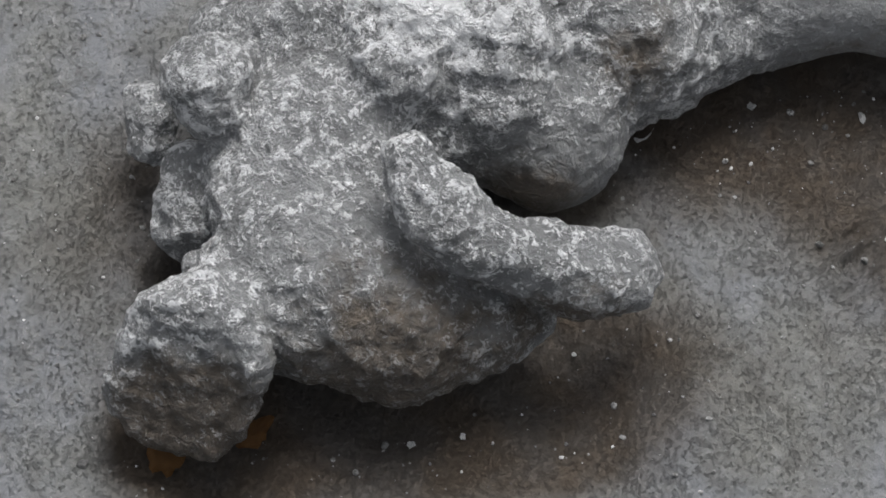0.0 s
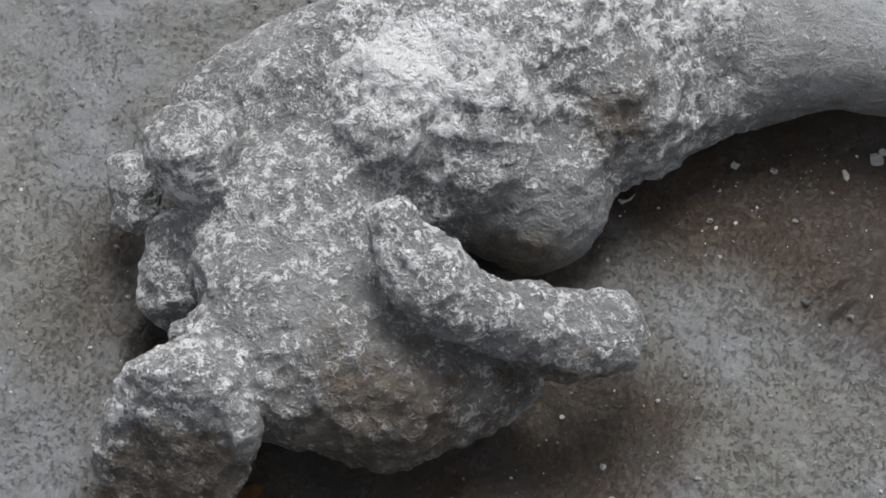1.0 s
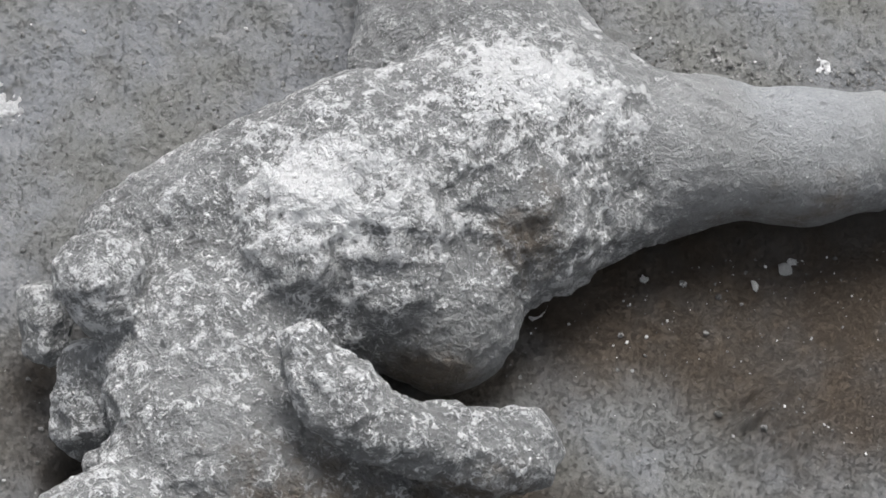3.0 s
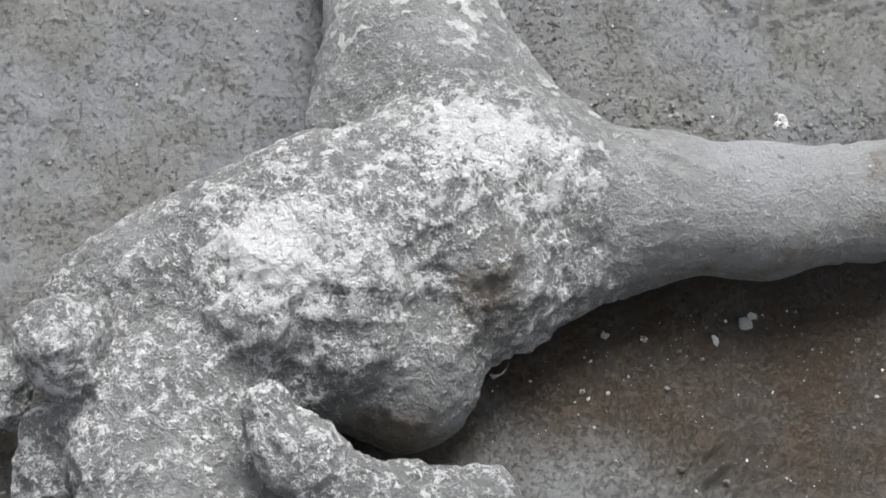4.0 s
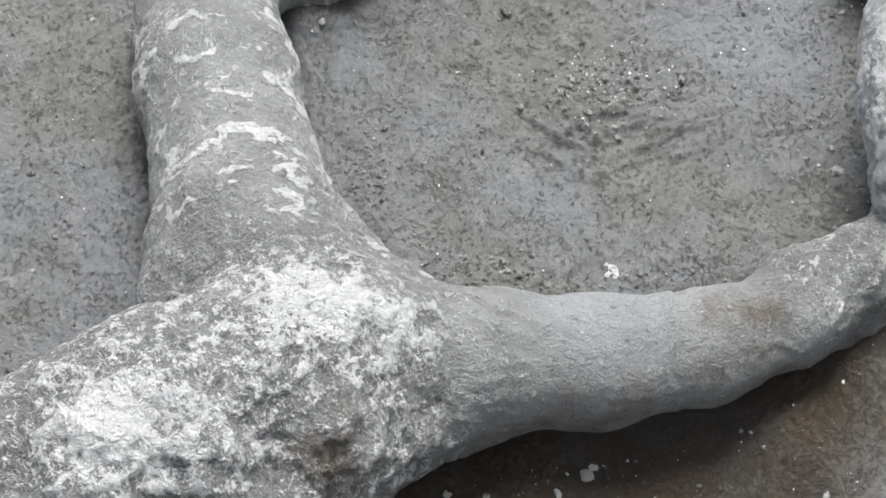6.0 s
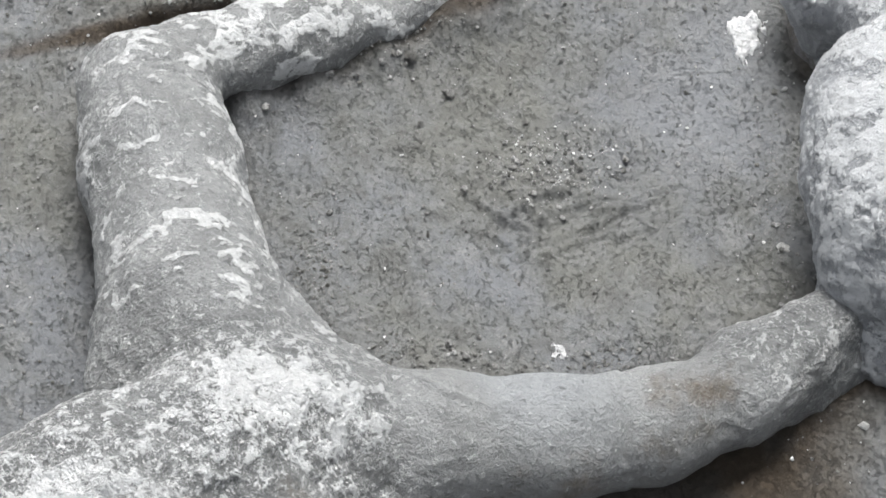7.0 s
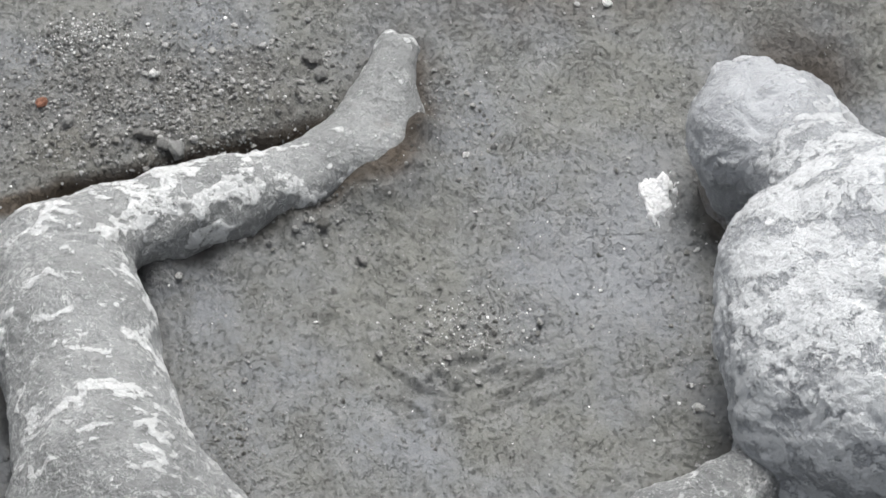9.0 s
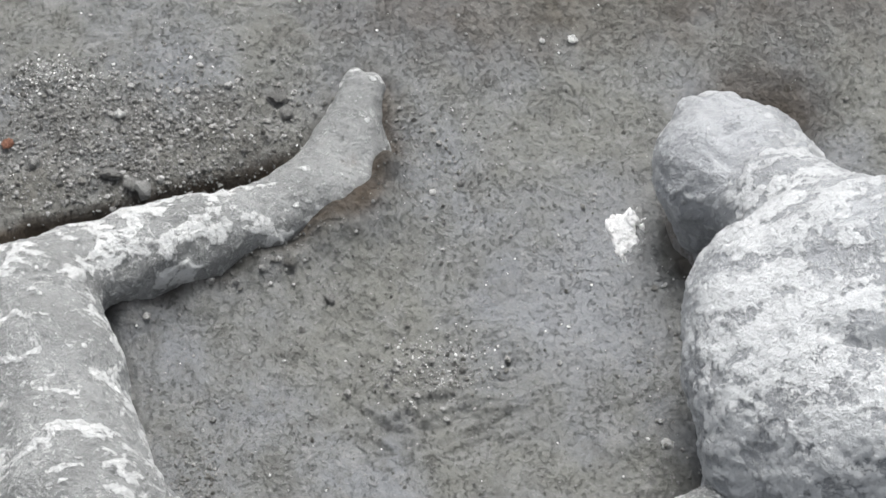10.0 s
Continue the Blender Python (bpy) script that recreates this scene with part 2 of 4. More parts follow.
class Form:
    """A solid made of rounded limbs that melt into one another, skinned on a fine grid."""

    def __init__(self, low, high, step):
        self.low, self.step = np.array(low), step
        self.size = np.ceil((np.array(high) - self.low) / step).astype(int)
        self.field = np.full(self.size, 0.1, dtype=np.float32)

    def limb(self, a, b, ra, rb, blend):
        a, b = np.array(a), np.array(b)
        reach = max(ra, rb) + 0.1
        lo = np.clip(((np.minimum(a, b) - reach - self.low) / self.step).astype(int), 0, self.size)
        hi = np.clip(((np.maximum(a, b) + reach - self.low) / self.step).astype(int) + 1, 0, self.size)
        axes = [self.low[i] + self.step * np.arange(lo[i], hi[i]) for i in range(3)]
        X, Y, Z = np.meshgrid(*axes, indexing="ij", sparse=True)
        d = b - a
        u = np.clip(((X - a[0]) * d[0] + (Y - a[1]) * d[1] + (Z - a[2]) * d[2]) / (d @ d), 0, 1)
        far = np.sqrt((X - a[0] - u * d[0]) ** 2 + (Y - a[1] - u * d[1]) ** 2 + (Z - a[2] - u * d[2]) ** 2) - (ra + u * (rb - ra))
        box = tuple(slice(lo[i], hi[i]) for i in range(3))
        old = self.field[box]
        h = np.maximum(blend - np.abs(old - far), 0) / blend
        self.field[box] = np.minimum(old, far) - h * h * blend * 0.25

    def shave(self, point, normal, centre, radius, blend):
        """Cut a flat facet within a ball."""
        point, normal, centre = np.array(point), np.array(normal) / np.linalg.norm(normal), np.array(centre)
        lo = np.clip(((centre - radius - self.low) / self.step).astype(int), 0, self.size)
        hi = np.clip(((centre + radius - self.low) / self.step).astype(int) + 1, 0, self.size)
        axes = [self.low[i] + self.step * np.arange(lo[i], hi[i]) for i in range(3)]
        X, Y, Z = np.meshgrid(*axes, indexing="ij", sparse=True)
        plane = (X - point[0]) * normal[0] + (Y - point[1]) * normal[1] + (Z - point[2]) * normal[2]
        ball = np.sqrt((X - centre[0]) ** 2 + (Y - centre[1]) ** 2 + (Z - centre[2]) ** 2) - radius
        cut = np.minimum(plane, -ball * 0.7)
        box = tuple(slice(lo[i], hi[i]) for i in range(3))
        old = self.field[box]
        h = np.maximum(blend - np.abs(old - cut), 0) / blend
        self.field[box] = np.maximum(old, cut) + h * h * blend * 0.25

    def distance(self, x, y, z):
        """The field at flat places x, y and one height."""
        i = np.clip(((x - self.low[0]) / self.step), 0, self.size[0] - 1).astype(int)
        j = np.clip(((y - self.low[1]) / self.step), 0, self.size[1] - 1).astype(int)
        k = int((z - self.low[2]) / self.step)
        inside = (x > self.low[0]) & (y > self.low[1]) & (x < self.low[0] + self.step * self.size[0]) & (y < self.low[1] + self.step * self.size[1])
        return np.where(inside, self.field[i, j, k], 0.1)

    def skin(self):
        """Vertices and quads of the surface."""
        v = self.field.copy()
        for axis in range(3):
            edge = [slice(None)] * 3
            for side in (0, -1):
                edge[axis] = side
                v[tuple(edge)] = 0.05
        n = np.array(v.shape) - 1
        corners = [(i, j, k) for i in (0, 1) for j in (0, 1) for k in (0, 1)]
        part_of = {c: v[c[0]:c[0] + n[0], c[1]:c[1] + n[1], c[2]:c[2] + n[2]] for c in corners}
        count = sum((part_of[c] < 0).astype(np.int8) for c in corners)
        cells = np.argwhere((count > 0) & (count < 8))
        number = np.full(n, -1, dtype=np.int64)
        number[tuple(cells.T)] = np.arange(len(cells))
        total, hits = np.zeros((len(cells), 3)), np.zeros(len(cells))
        values = {c: part_of[c][tuple(cells.T)] for c in corners}
        for c in corners:
            for axis in range(3):
                if c[axis] == 0:
                    e = tuple(1 if i == axis else c[i] for i in range(3))
                    va, vb = values[c], values[e]
                    cross = (va < 0) != (vb < 0)
                    t = np.where(cross, va / np.where(cross, va - vb, 1), 0)
                    spot = np.tile(np.array(c, dtype=float), (len(cells), 1))
                    spot[:, axis] = t
                    total += spot * cross[:, None]
                    hits += cross
        places = self.low + self.step * (cells + total / hits[:, None])
        quads = []
        for axis in range(3):
            b, c = (axis + 1) % 3, (axis + 2) % 3
            here, there = [slice(None)] * 3, [slice(None)] * 3
            here[axis], there[axis] = slice(0, -1), slice(1, None)
            va, vb = v[tuple(here)], v[tuple(there)]
            for flip in (False, True):
                found = np.argwhere(((va < 0) & (vb >= 0)) if not flip else ((va >= 0) & (vb < 0)))
                found = found[(found[:, b] > 0) & (found[:, c] > 0) & (found[:, b] < n[b]) & (found[:, c] < n[c])]
                ids = []
                for db, dc in ((1, 1), (0, 1), (0, 0), (1, 0)):
                    at = found.copy()
                    at[:, b] -= db
                    at[:, c] -= dc
                    ids.append(number[tuple(at.T)])
                if flip:
                    ids.reverse()
                quads.append(np.stack(ids, axis=1))
        return places, np.concatenate(quads)


def step_up(values, low, high):
    u = np.clip((values - low) / (high - low), 0, 1)
    return u * u * (3 - 2 * u)


def mesh_from(name, places, faces, material, smooth=True):
    """A mesh from arrays that the code above worked out."""
    me = bpy.data.meshes.new(name)
    k = faces.shape[1]
    me.vertices.add(len(places))
    me.vertices.foreach_set("co", np.ascontiguousarray(places, dtype=np.float32).ravel())
    me.loops.add(faces.size)
    me.loops.foreach_set("vertex_index", faces.ravel().astype(np.int32))
    me.polygons.add(len(faces))
    me.polygons.foreach_set("loop_start", np.arange(0, faces.size, k, dtype=np.int32))
    me.polygons.foreach_set("use_smooth", np.full(len(faces), smooth))
    me.update(calc_edges=True)
    me.validate()
    me.materials.append(material)
    return me


def give(me, name, values):
    me.attributes.new(name, "FLOAT", "POINT").data.foreach_set("value", np.clip(values, 0, 1).astype(np.float32))


def normals_of(me):
    n = np.empty(len(me.vertices) * 3, dtype=np.float32)
    me.vertex_normals.foreach_get("vector", n)
    return n.reshape(-1, 3)


# ---- the two casts ----
def fallen_cast():
    f = Form((-0.86, -0.98, -0.06), (0.95, 1.16, 0.40), 0.004)
    # head
    f.limb((-0.547, -0.748, 0.150), (-0.560, -0.786, 0.085), 0.083, 0.101, 0.04)
    # brow ridge
    f.limb((-0.619, -0.795, 0.140), (-0.586, -0.748, 0.180), 0.028, 0.035, 0.035)
    f.limb((-0.586, -0.748, 0.180), (-0.526, -0.758, 0.185), 0.035, 0.038, 0.035)
    f.limb((-0.526, -0.758, 0.185), (-0.481, -0.789, 0.150), 0.038, 0.032, 0.035)
    # neck
    f.limb((-0.514, -0.676, 0.130), (-0.464, -0.583, 0.150), 0.054, 0.064, 0.05)
    # shoulder and back
    f.limb((-0.452, -0.551, 0.130), (-0.388, -0.640, 0.110), 0.084, 0.101, 0.05)
    f.limb((-0.388, -0.640, 0.110), (-0.292, -0.663, 0.090), 0.101, 0.097, 0.05)
    f.limb((-0.292, -0.663, 0.090), (-0.182, -0.628, 0.070), 0.097, 0.069, 0.05)
    f.limb((-0.182, -0.628, 0.070), (-0.119, -0.609, 0.040), 0.069, 0.036, 0.05)
    # chest
    f.limb((-0.482, -0.480, 0.140), (-0.415, -0.465, 0.140), 0.072, 0.079, 0.06)
    f.limb((-0.415, -0.465, 0.140), (-0.359, -0.504, 0.110), 0.079, 0.085, 0.06)
    f.limb((-0.359, -0.504, 0.110), (-0.345, -0.574, 0.110), 0.085, 0.089, 0.06)
    # waist
    f.limb((-0.468, -0.398, 0.150), (-0.391, -0.404, 0.155), 0.080, 0.080, 0.06)
    f.limb((-0.391, -0.404, 0.155), (-0.302, -0.376, 0.110), 0.080, 0.069, 0.06)
    f.limb((-0.302, -0.376, 0.110), (-0.241, -0.376, 0.090), 0.069, 0.051, 0.06)
    # raised shoulder knob
    f.limb((-0.568, -0.396, 0.235), (-0.548, -0.430, 0.200), 0.062, 0.045, 0.008)
    # shoulder root
    f.limb((-0.534, -0.358, 0.130), (-0.486, -0.373, 0.130), 0.046, 0.057, 0.04)
    # broken lump beside it
    f.limb((-0.649, -0.364, 0.110), (-0.649, -0.406, 0.090), 0.041, 0.032, 0.015)
    # lower lump
    f.limb((-0.577, -0.462, 0.100), (-0.581, -0.520, 0.070), 0.050, 0.046, 0.02)
    # collar
    f.limb((-0.557, -0.608, 0.100), (-0.505, -0.630, 0.120), 0.020, 0.030, 0.03)
    # trunk and gathered cloth
    f.limb((-0.552, -0.252, 0.130), (-0.451, -0.250, 0.160), 0.058, 0.085, 0.06)
    f.limb((-0.451, -0.250, 0.160), (-0.343, -0.232, 0.180), 0.085, 0.107, 0.06)
    f.limb((-0.343, -0.232, 0.180), (-0.245, -0.198, 0.190), 0.107, 0.131, 0.06)
    f.limb((-0.245, -0.198, 0.190), (-0.093, -0.142, 0.180), 0.131, 0.128, 0.06)
    f.limb((-0.093, -0.142, 0.180), (0.030, -0.073, 0.150), 0.128, 0.109, 0.06)
    f.limb((0.030, -0.073, 0.150), (0.140, -0.057, 0.120), 0.109, 0.082, 0.06)
    # folded knee of cloth
    f.limb((-0.300, -0.296, 0.260), (-0.312, -0.357, 0.235), 0.066, 0.066, 0.028)
    # second fold
    f.limb((-0.178, -0.314, 0.240), (-0.169, -0.353, 0.210), 0.069, 0.054, 0.028)
    # slab under the folds
    f.limb((-0.195, -0.335, 0.150), (-0.105, -0.350, 0.105), 0.085, 0.086, 0.06)
    # belly
    f.limb((-0.062, -0.250, 0.140), (-0.112, -0.364, 0.080), 0.096, 0.081, 0.05)
    # hip
    f.limb((-0.017, -0.208, 0.150), (0.007, -0.211, 0.080), 0.094, 0.066, 0.05)
    # hip sloping into the leg
    f.limb((0.010, -0.205, 0.100), (0.170, -0.110, 0.070), 0.080, 0.078, 0.07)
    # knuckles along the top of the thigh
    f.limb((0.150, 0.040, 0.080), (0.172, 0.052, 0.075), 0.036, 0.026, 0.02)
    f.limb((0.245, 0.018, 0.090), (0.285, 0.022, 0.085), 0.040, 0.030, 0.03)
    # straight leg
    f.limb((0.124, -0.057, 0.110), (0.218, -0.069, 0.100), 0.093, 0.094, 0.04)
    f.limb((0.218, -0.069, 0.100), (0.376, -0.064, 0.085), 0.094, 0.084, 0.04)
    f.limb((0.376, -0.064, 0.085), (0.537, -0.037, 0.075), 0.084, 0.075, 0.04)
    f.limb((0.537, -0.037, 0.075), (0.661, 0.019, 0.060), 0.075, 0.064, 0.04)
    f.limb((0.661, 0.019, 0.060), (0.743, 0.072, 0.055), 0.064, 0.055, 0.04)
    # its ankle and foot
    f.limb((0.679, 0.074, 0.055), (0.757, 0.108, 0.048), 0.058, 0.054, 0.03)
    f.limb((0.757, 0.108, 0.048), (0.806, 0.146, 0.042), 0.054, 0.044, 0.03)
    f.limb((0.806, 0.146, 0.042), (0.850, 0.188, 0.030), 0.044, 0.040, 0.03)
    f.limb((0.735, 0.060, -0.010), (0.825, 0.118, -0.015), 0.048, 0.044, 0.04)
    f.limb((0.660, 0.072, 0.085), (0.705, 0.082, 0.080), 0.026, 0.028, 0.03)
    # bent thigh and knee
    f.limb((-0.048, -0.022, 0.150), (-0.093, 0.141, 0.120), 0.133, 0.128, 0.05)
    f.limb((-0.093, 0.141, 0.120), (-0.118, 0.290, 0.100), 0.128, 0.112, 0.05)
    f.limb((-0.118, 0.290, 0.100), (-0.140, 0.456, 0.090), 0.112, 0.108, 0.05)
    f.limb((-0.140, 0.456, 0.090), (-0.146, 0.493, 0.085), 0.108, 0.099, 0.05)
    f.limb((-0.146, 0.493, 0.085), (-0.156, 0.603, 0.085), 0.099, 0.094, 0.05)
    f.limb((-0.156, 0.603, 0.085), (-0.167, 0.625, 0.080), 0.094, 0.084, 0.05)
    # groin
    f.limb((-0.171, 0.053, 0.100), (-0.142, 0.156, 0.095), 0.089, 0.090, 0.05)
    # cloth between the legs
    f.limb((0.017, 0.112, 0.100), (0.096, 0.057, 0.090), 0.064, 0.056, 0.06)
    # bent shin
    f.limb((-0.171, 0.636, 0.080), (-0.077, 0.686, 0.075), 0.074, 0.062, 0.03)
    f.limb((-0.077, 0.686, 0.075), (0.009, 0.723, 0.060), 0.062, 0.066, 0.03)
    f.limb((0.009, 0.723, 0.060), (0.095, 0.751, 0.050), 0.066, 0.058, 0.03)
    f.limb((0.095, 0.751, 0.050), (0.183, 0.785, 0.040), 0.058, 0.046, 0.03)
    f.limb((0.183, 0.785, 0.040), (0.264, 0.835, 0.035), 0.046, 0.045, 0.03)
    # its foot, broad at the heel and half buried
    f.limb((0.235, 0.818, 0.022), (0.325, 0.852, 0.006), 0.046, 0.050, 0.03)
    f.limb((0.290, 0.872, 0.012), (0.352, 0.958, 0.020), 0.056, 0.046, 0.03)
    f.limb((0.352, 0.958, 0.020), (0.380, 1.032, 0.042), 0.046, 0.032, 0.03)
    f.limb((0.335, 0.850, -0.018), (0.374, 0.935, -0.006), 0.046, 0.040, 0.03)
    # toes
    f.limb((0.366, 1.044, 0.056), (0.372, 1.066, 0.046), 0.016, 0.013, 0.008)
    f.limb((0.396, 1.040, 0.048), (0.398, 1.062, 0.038), 0.018, 0.014, 0.008)
    # upper arm
    f.limb((-0.281, -0.550, 0.290), (-0.242, -0.597, 0.270), 0.042, 0.048, 0.006)
    f.limb((-0.242, -0.597, 0.270), (-0.184, -0.626, 0.235), 0.048, 0.047, 0.006)
    # forearm and fist
    f.limb((-0.184, -0.626, 0.235), (-0.125, -0.621, 0.200), 0.047, 0.050, 0.01)
    f.limb((-0.125, -0.621, 0.200), (-0.050, -0.612, 0.160), 0.050, 0.059, 0.01)
    f.limb((-0.050, -0.612, 0.160), (0.005, -0.587, 0.130), 0.059, 0.054, 0.01)
    f.limb((0.005, -0.587, 0.130), (0.030, -0.561, 0.110), 0.054, 0.027, 0.01)
    # the face of the head is broken off flat
    f.shave((-0.545, -0.768, 0.196), (-0.10, -0.88, 0.46), (-0.56, -0.83, 0.10), 0.165, 0.02)
    p, q = f.skin()
    me = mesh_from("plaster_cast", p, q, CAST)
    n = normals_of(me)
    # the trunk and arm are crusted, the straight leg is nearly smooth
    crust = np.clip(1.15 * near(p, (-0.25, -0.45, 0.1), 0.42) + 0.9 * near(p, (-0.55, -0.75, 0.1), 0.2) + 0.5 * near(p, (0.0, -0.15, 0.2), 0.22) + 0.6 * near(p, (0.7, 0.1, 0.05), 0.13) + 0.22, 0, 1)
    crust *= 1 - 0.9 * near(p, (0.35, -0.02, 0.1), 0.20)
    crust *= 1 - 0.75 * near(p, (-0.10, -0.43, 0.09), 0.11)
    legs = step_up(p[:, 1] + 0.25 * p[:, 0], -0.02, 0.10) * step_up(0.30 - p[:, 0] + 0.5 * p[:, 1], 0.0, 0.12)
    lump = rough(p, 0.085, 2, 11) * 0.0075 * (0.12 + 0.88 * crust ** 1.3) + legs * (0.0030 * rough(p, 0.055, 3, 15, 0.6) - 0.0030 * np.abs(rough(p, 0.10, 2, 17)))
    grain = rough(p, 0.026, 3, 23, 0.6)
    chip = np.abs(rough(p, 0.050, 3, 33)) * 0.008
    nodule = rough(p, 0.018, 2, 37, 0.6)
    warped = p + 0.010 * np.column_stack([lattice(p / 0.03, 301), lattice(p / 0.03, 302), lattice(p / 0.03, 303)])
    hollow = scallop(warped, 0.046, 305)
    hollow_small = scallop(warped, 0.021, 307)
    # the hem of the cloth over the hip, and creases at the knee
    arc = p[:, 1] - (0.035 - 0.55 * (p[:, 0] + 0.02) ** 2 + 0.12 * p[:, 0]) - 0.008 * lattice(p / 0.04, 43)
    lip = np.where(arc > 0, np.exp(-(arc / 0.010) ** 2), np.exp(-(arc / 0.03) ** 2)) * np.clip(1 - np.abs(p[:, 0] + 0.13) / 0.17, 0, 1) ** 0.5
    lump -= np.where(arc > 0, 0.011 * lip, -0.005 * lip)
    for level, slope, amount in ((0.600, -0.10, 0.005), (0.575, -0.35, 0.004), (0.135, 0.30, 0.004), (0.360, 0.15, 0.002)):
        line = p[:, 1] - level - slope * (p[:, 0] + 0.12) - 0.014 * lattice(p / 0.05, 45) - 0.005 * lattice(p / 0.012, 46)
        lump -= amount * np.exp(-(line / 0.006) ** 2) * np.exp(-((p[:, 0] + 0.13) / 0.07) ** 4)
    # plaster sleeves that end in a ragged edge on the straight leg and on the bent shin
    sleeve = np.clip((0.49 + 0.012 * lattice(p / 0.03, 47) - p[:, 0]) / 0.005, 0, 1) * near(p, (0.42, 0.0, 0.1), 0.20)
    lump += 0.006 * sleeve
    cuff = np.clip((0.975 + 0.02 * lattice(p / 0.03, 49) - p[:, 0] - p[:, 1]) / 0.005, 0, 1) * near(p, (0.15, 0.78, 0.06), 0.12)
    lump += 0.006 * cuff
    seam = np.exp(-((p[:, 1] + 0.030 + 0.35 * (p[:, 0] - 0.2) - 0.012 * lattice(p / 0.05, 53)) / 0.008) ** 2) * np.exp(-((p[:, 0] - 0.22) / 0.08) ** 4)
    lump += 0.006 * seam
    # wrinkles where the ankle bends and a fan of folds on the hip
    wrinkle = lattice(np.column_stack([(p[:, 0] * 0.85 + p[:, 1] * 0.5) / 0.016, p[:, 1] / 0.08, p[:, 2] / 0.08]), 57)
    lump += 0.007 * wrinkle * near(p, (0.69, 0.04, 0.06), 0.07)
    fan = lattice(np.column_stack([(p[:, 0] + 0.6 * p[:, 1]) / 0.013, (p[:, 1] - 0.6 * p[:, 0]) / 0.06, p[:, 2] / 0.05]), 59)
    lump += 0.008 * fan * near(p, (-0.01, -0.31, 0.17), 0.07)

    white = 0.44 + 0.85 * near(p, (-0.290, -0.302, 0.325), 0.072) + 0.22 * near(p, (-0.06, -0.10, 0.30), 0.09) + 0.30 * near(p, (0.02, -0.10, 0.29), 0.08) - 0.35 * near(p, (-0.14, 0.06, 0.2), 0.11)
    white += 0.34 * near(p, (0.10, -0.11, 0.235), 0.06) + 0.16 * near(p, (-0.26, -0.57, 0.28), 0.08) + 0.10 * near(p, (0.02, 0.74, 0.1), 0.15)
    white -= 0.42 * near(p, (0.38, 0.0, 0.1), 0.18) + 0.15 * near(p, (-0.45, -0.28, 0.2), 0.12) + 0.55 * near(p, (-0.10, -0.43, 0.09), 0.11) + 0.25 * near(p, (0.19, -0.12, 0.16), 0.05)
    white += 0.14 * near(p, (-0.561, -0.431, 0.28), 0.07) + 0.12 * near(p, (-0.16, -0.33, 0.27), 0.07) + 0.12 * near(p, (-0.52, -0.73, 0.22), 0.07)
    white -= 0.32 * near(p, (-0.33, -0.70, 0.14), 0.21) + 0.5 * near(p, (-0.57, -0.86, 0.06), 0.10) + 0.30 * near(p, (0.02, -0.27, 0.23), 0.07) + 0.12 * near(p, (-0.05, -0.60, 0.12), 0.12)
    white -= 0.40 * near(p, (0.34, 0.92, 0.03), 0.10) + 0.25 * near(p, (0.385, 1.04, 0.06), 0.05) + 0.25 * near(p, (0.62, 0.0, 0.06), 0.12)
    # flakes of chalk stand a little proud: broad blotches and veins on the legs, small crumbs on the trunk
    broad = 0.6 * rough(p * np.array([0.8, 1.2, 1.0]), 0.032, 3, 201, 0.7) + 1.15 * (0.25 - np.abs(rough(p * np.array([0.8, 1.2, 1.0]), 0.044, 3, 207, 0.6)))
    small = 0.40 * rough(p, 0.022, 3, 211, 0.75) + 0.25 * nodule + 0.45 * (hollow - 0.55) + 0.7 * (hollow_small - 0.55) - 0.05
    cover = legs * (broad + 0.18) + (1 - legs) * small + 1.55 * (white - 0.5)
    flake = step_up(cover, 0.16, 0.30)
    p2 = p + n * (lump + (0.0006 + 0.0010 * legs) * flake + (0.0020 * grain + 0.0012 * nodule - 0.4 * chip + 0.015 * (hollow - 0.55) + 0.0085 * (hollow_small - 0.55) + 0.002) * crust)[:, None]
    me.vertices.foreach_set("co", p2.astype(np.float32).ravel())
    me.update()
    give(me, "flake", step_up(cover, 0.04, 0.42))
    give(me, "white", white)
    give(me, "crust", crust)
    give(me, "proud", 0.5 + (0.18 * nodule + 0.45 * (hollow_small - 0.5) + 0.25 * (hollow - 0.5)) * (0.3 + 0.7 * crust))
    # soil stains; on the steep belly the brown is painted shade
    soil_shade = 1.25 * near(p, (-0.57, -0.87, 0.08), 0.115) + 0.80 * near(p, (-0.27, -0.76, 0.09), 0.15) + 0.7 * near(p, (-0.03, -0.67, 0.13), 0.10)
    soil_shade += 0.30 * near(p, (-0.36, -0.65, 0.15), 0.24) + 0.75 * near(p, (-0.12, -0.45, 0.09), 0.10) + 0.48 * near(p, (0.022, -0.265, 0.22), 0.11) + 0.3 * near(p, (-0.02, -0.31, 0.18), 0.07) + 0.36 * near(p, (0.56, -0.055, 0.14), 0.09) + 0.38 * near(p, (0.645, -0.01, 0.12), 0.09) + 0.45 * np.clip(0.04 - p[:, 2], 0, 0.04) / 0.04
    soil_shade += 0.35 * near(p, (0.34, 0.90, 0.03), 0.12) + 0.4 * near(p, (-0.62, -0.47, 0.06), 0.07) + 0.5 * near(p, (0.42, -0.16, 0.08), 0.12) + 0.45 * near(p, (0.25, -0.16, 0.04), 0.10)
    give(me, "soil_shade", soil_shade)
    tagged(new("plaster_cast", me), "sprawled grey plaster body cast with flaking white patches, lying on ash", "plaster cast", "plaster casts in the dig")
    return f


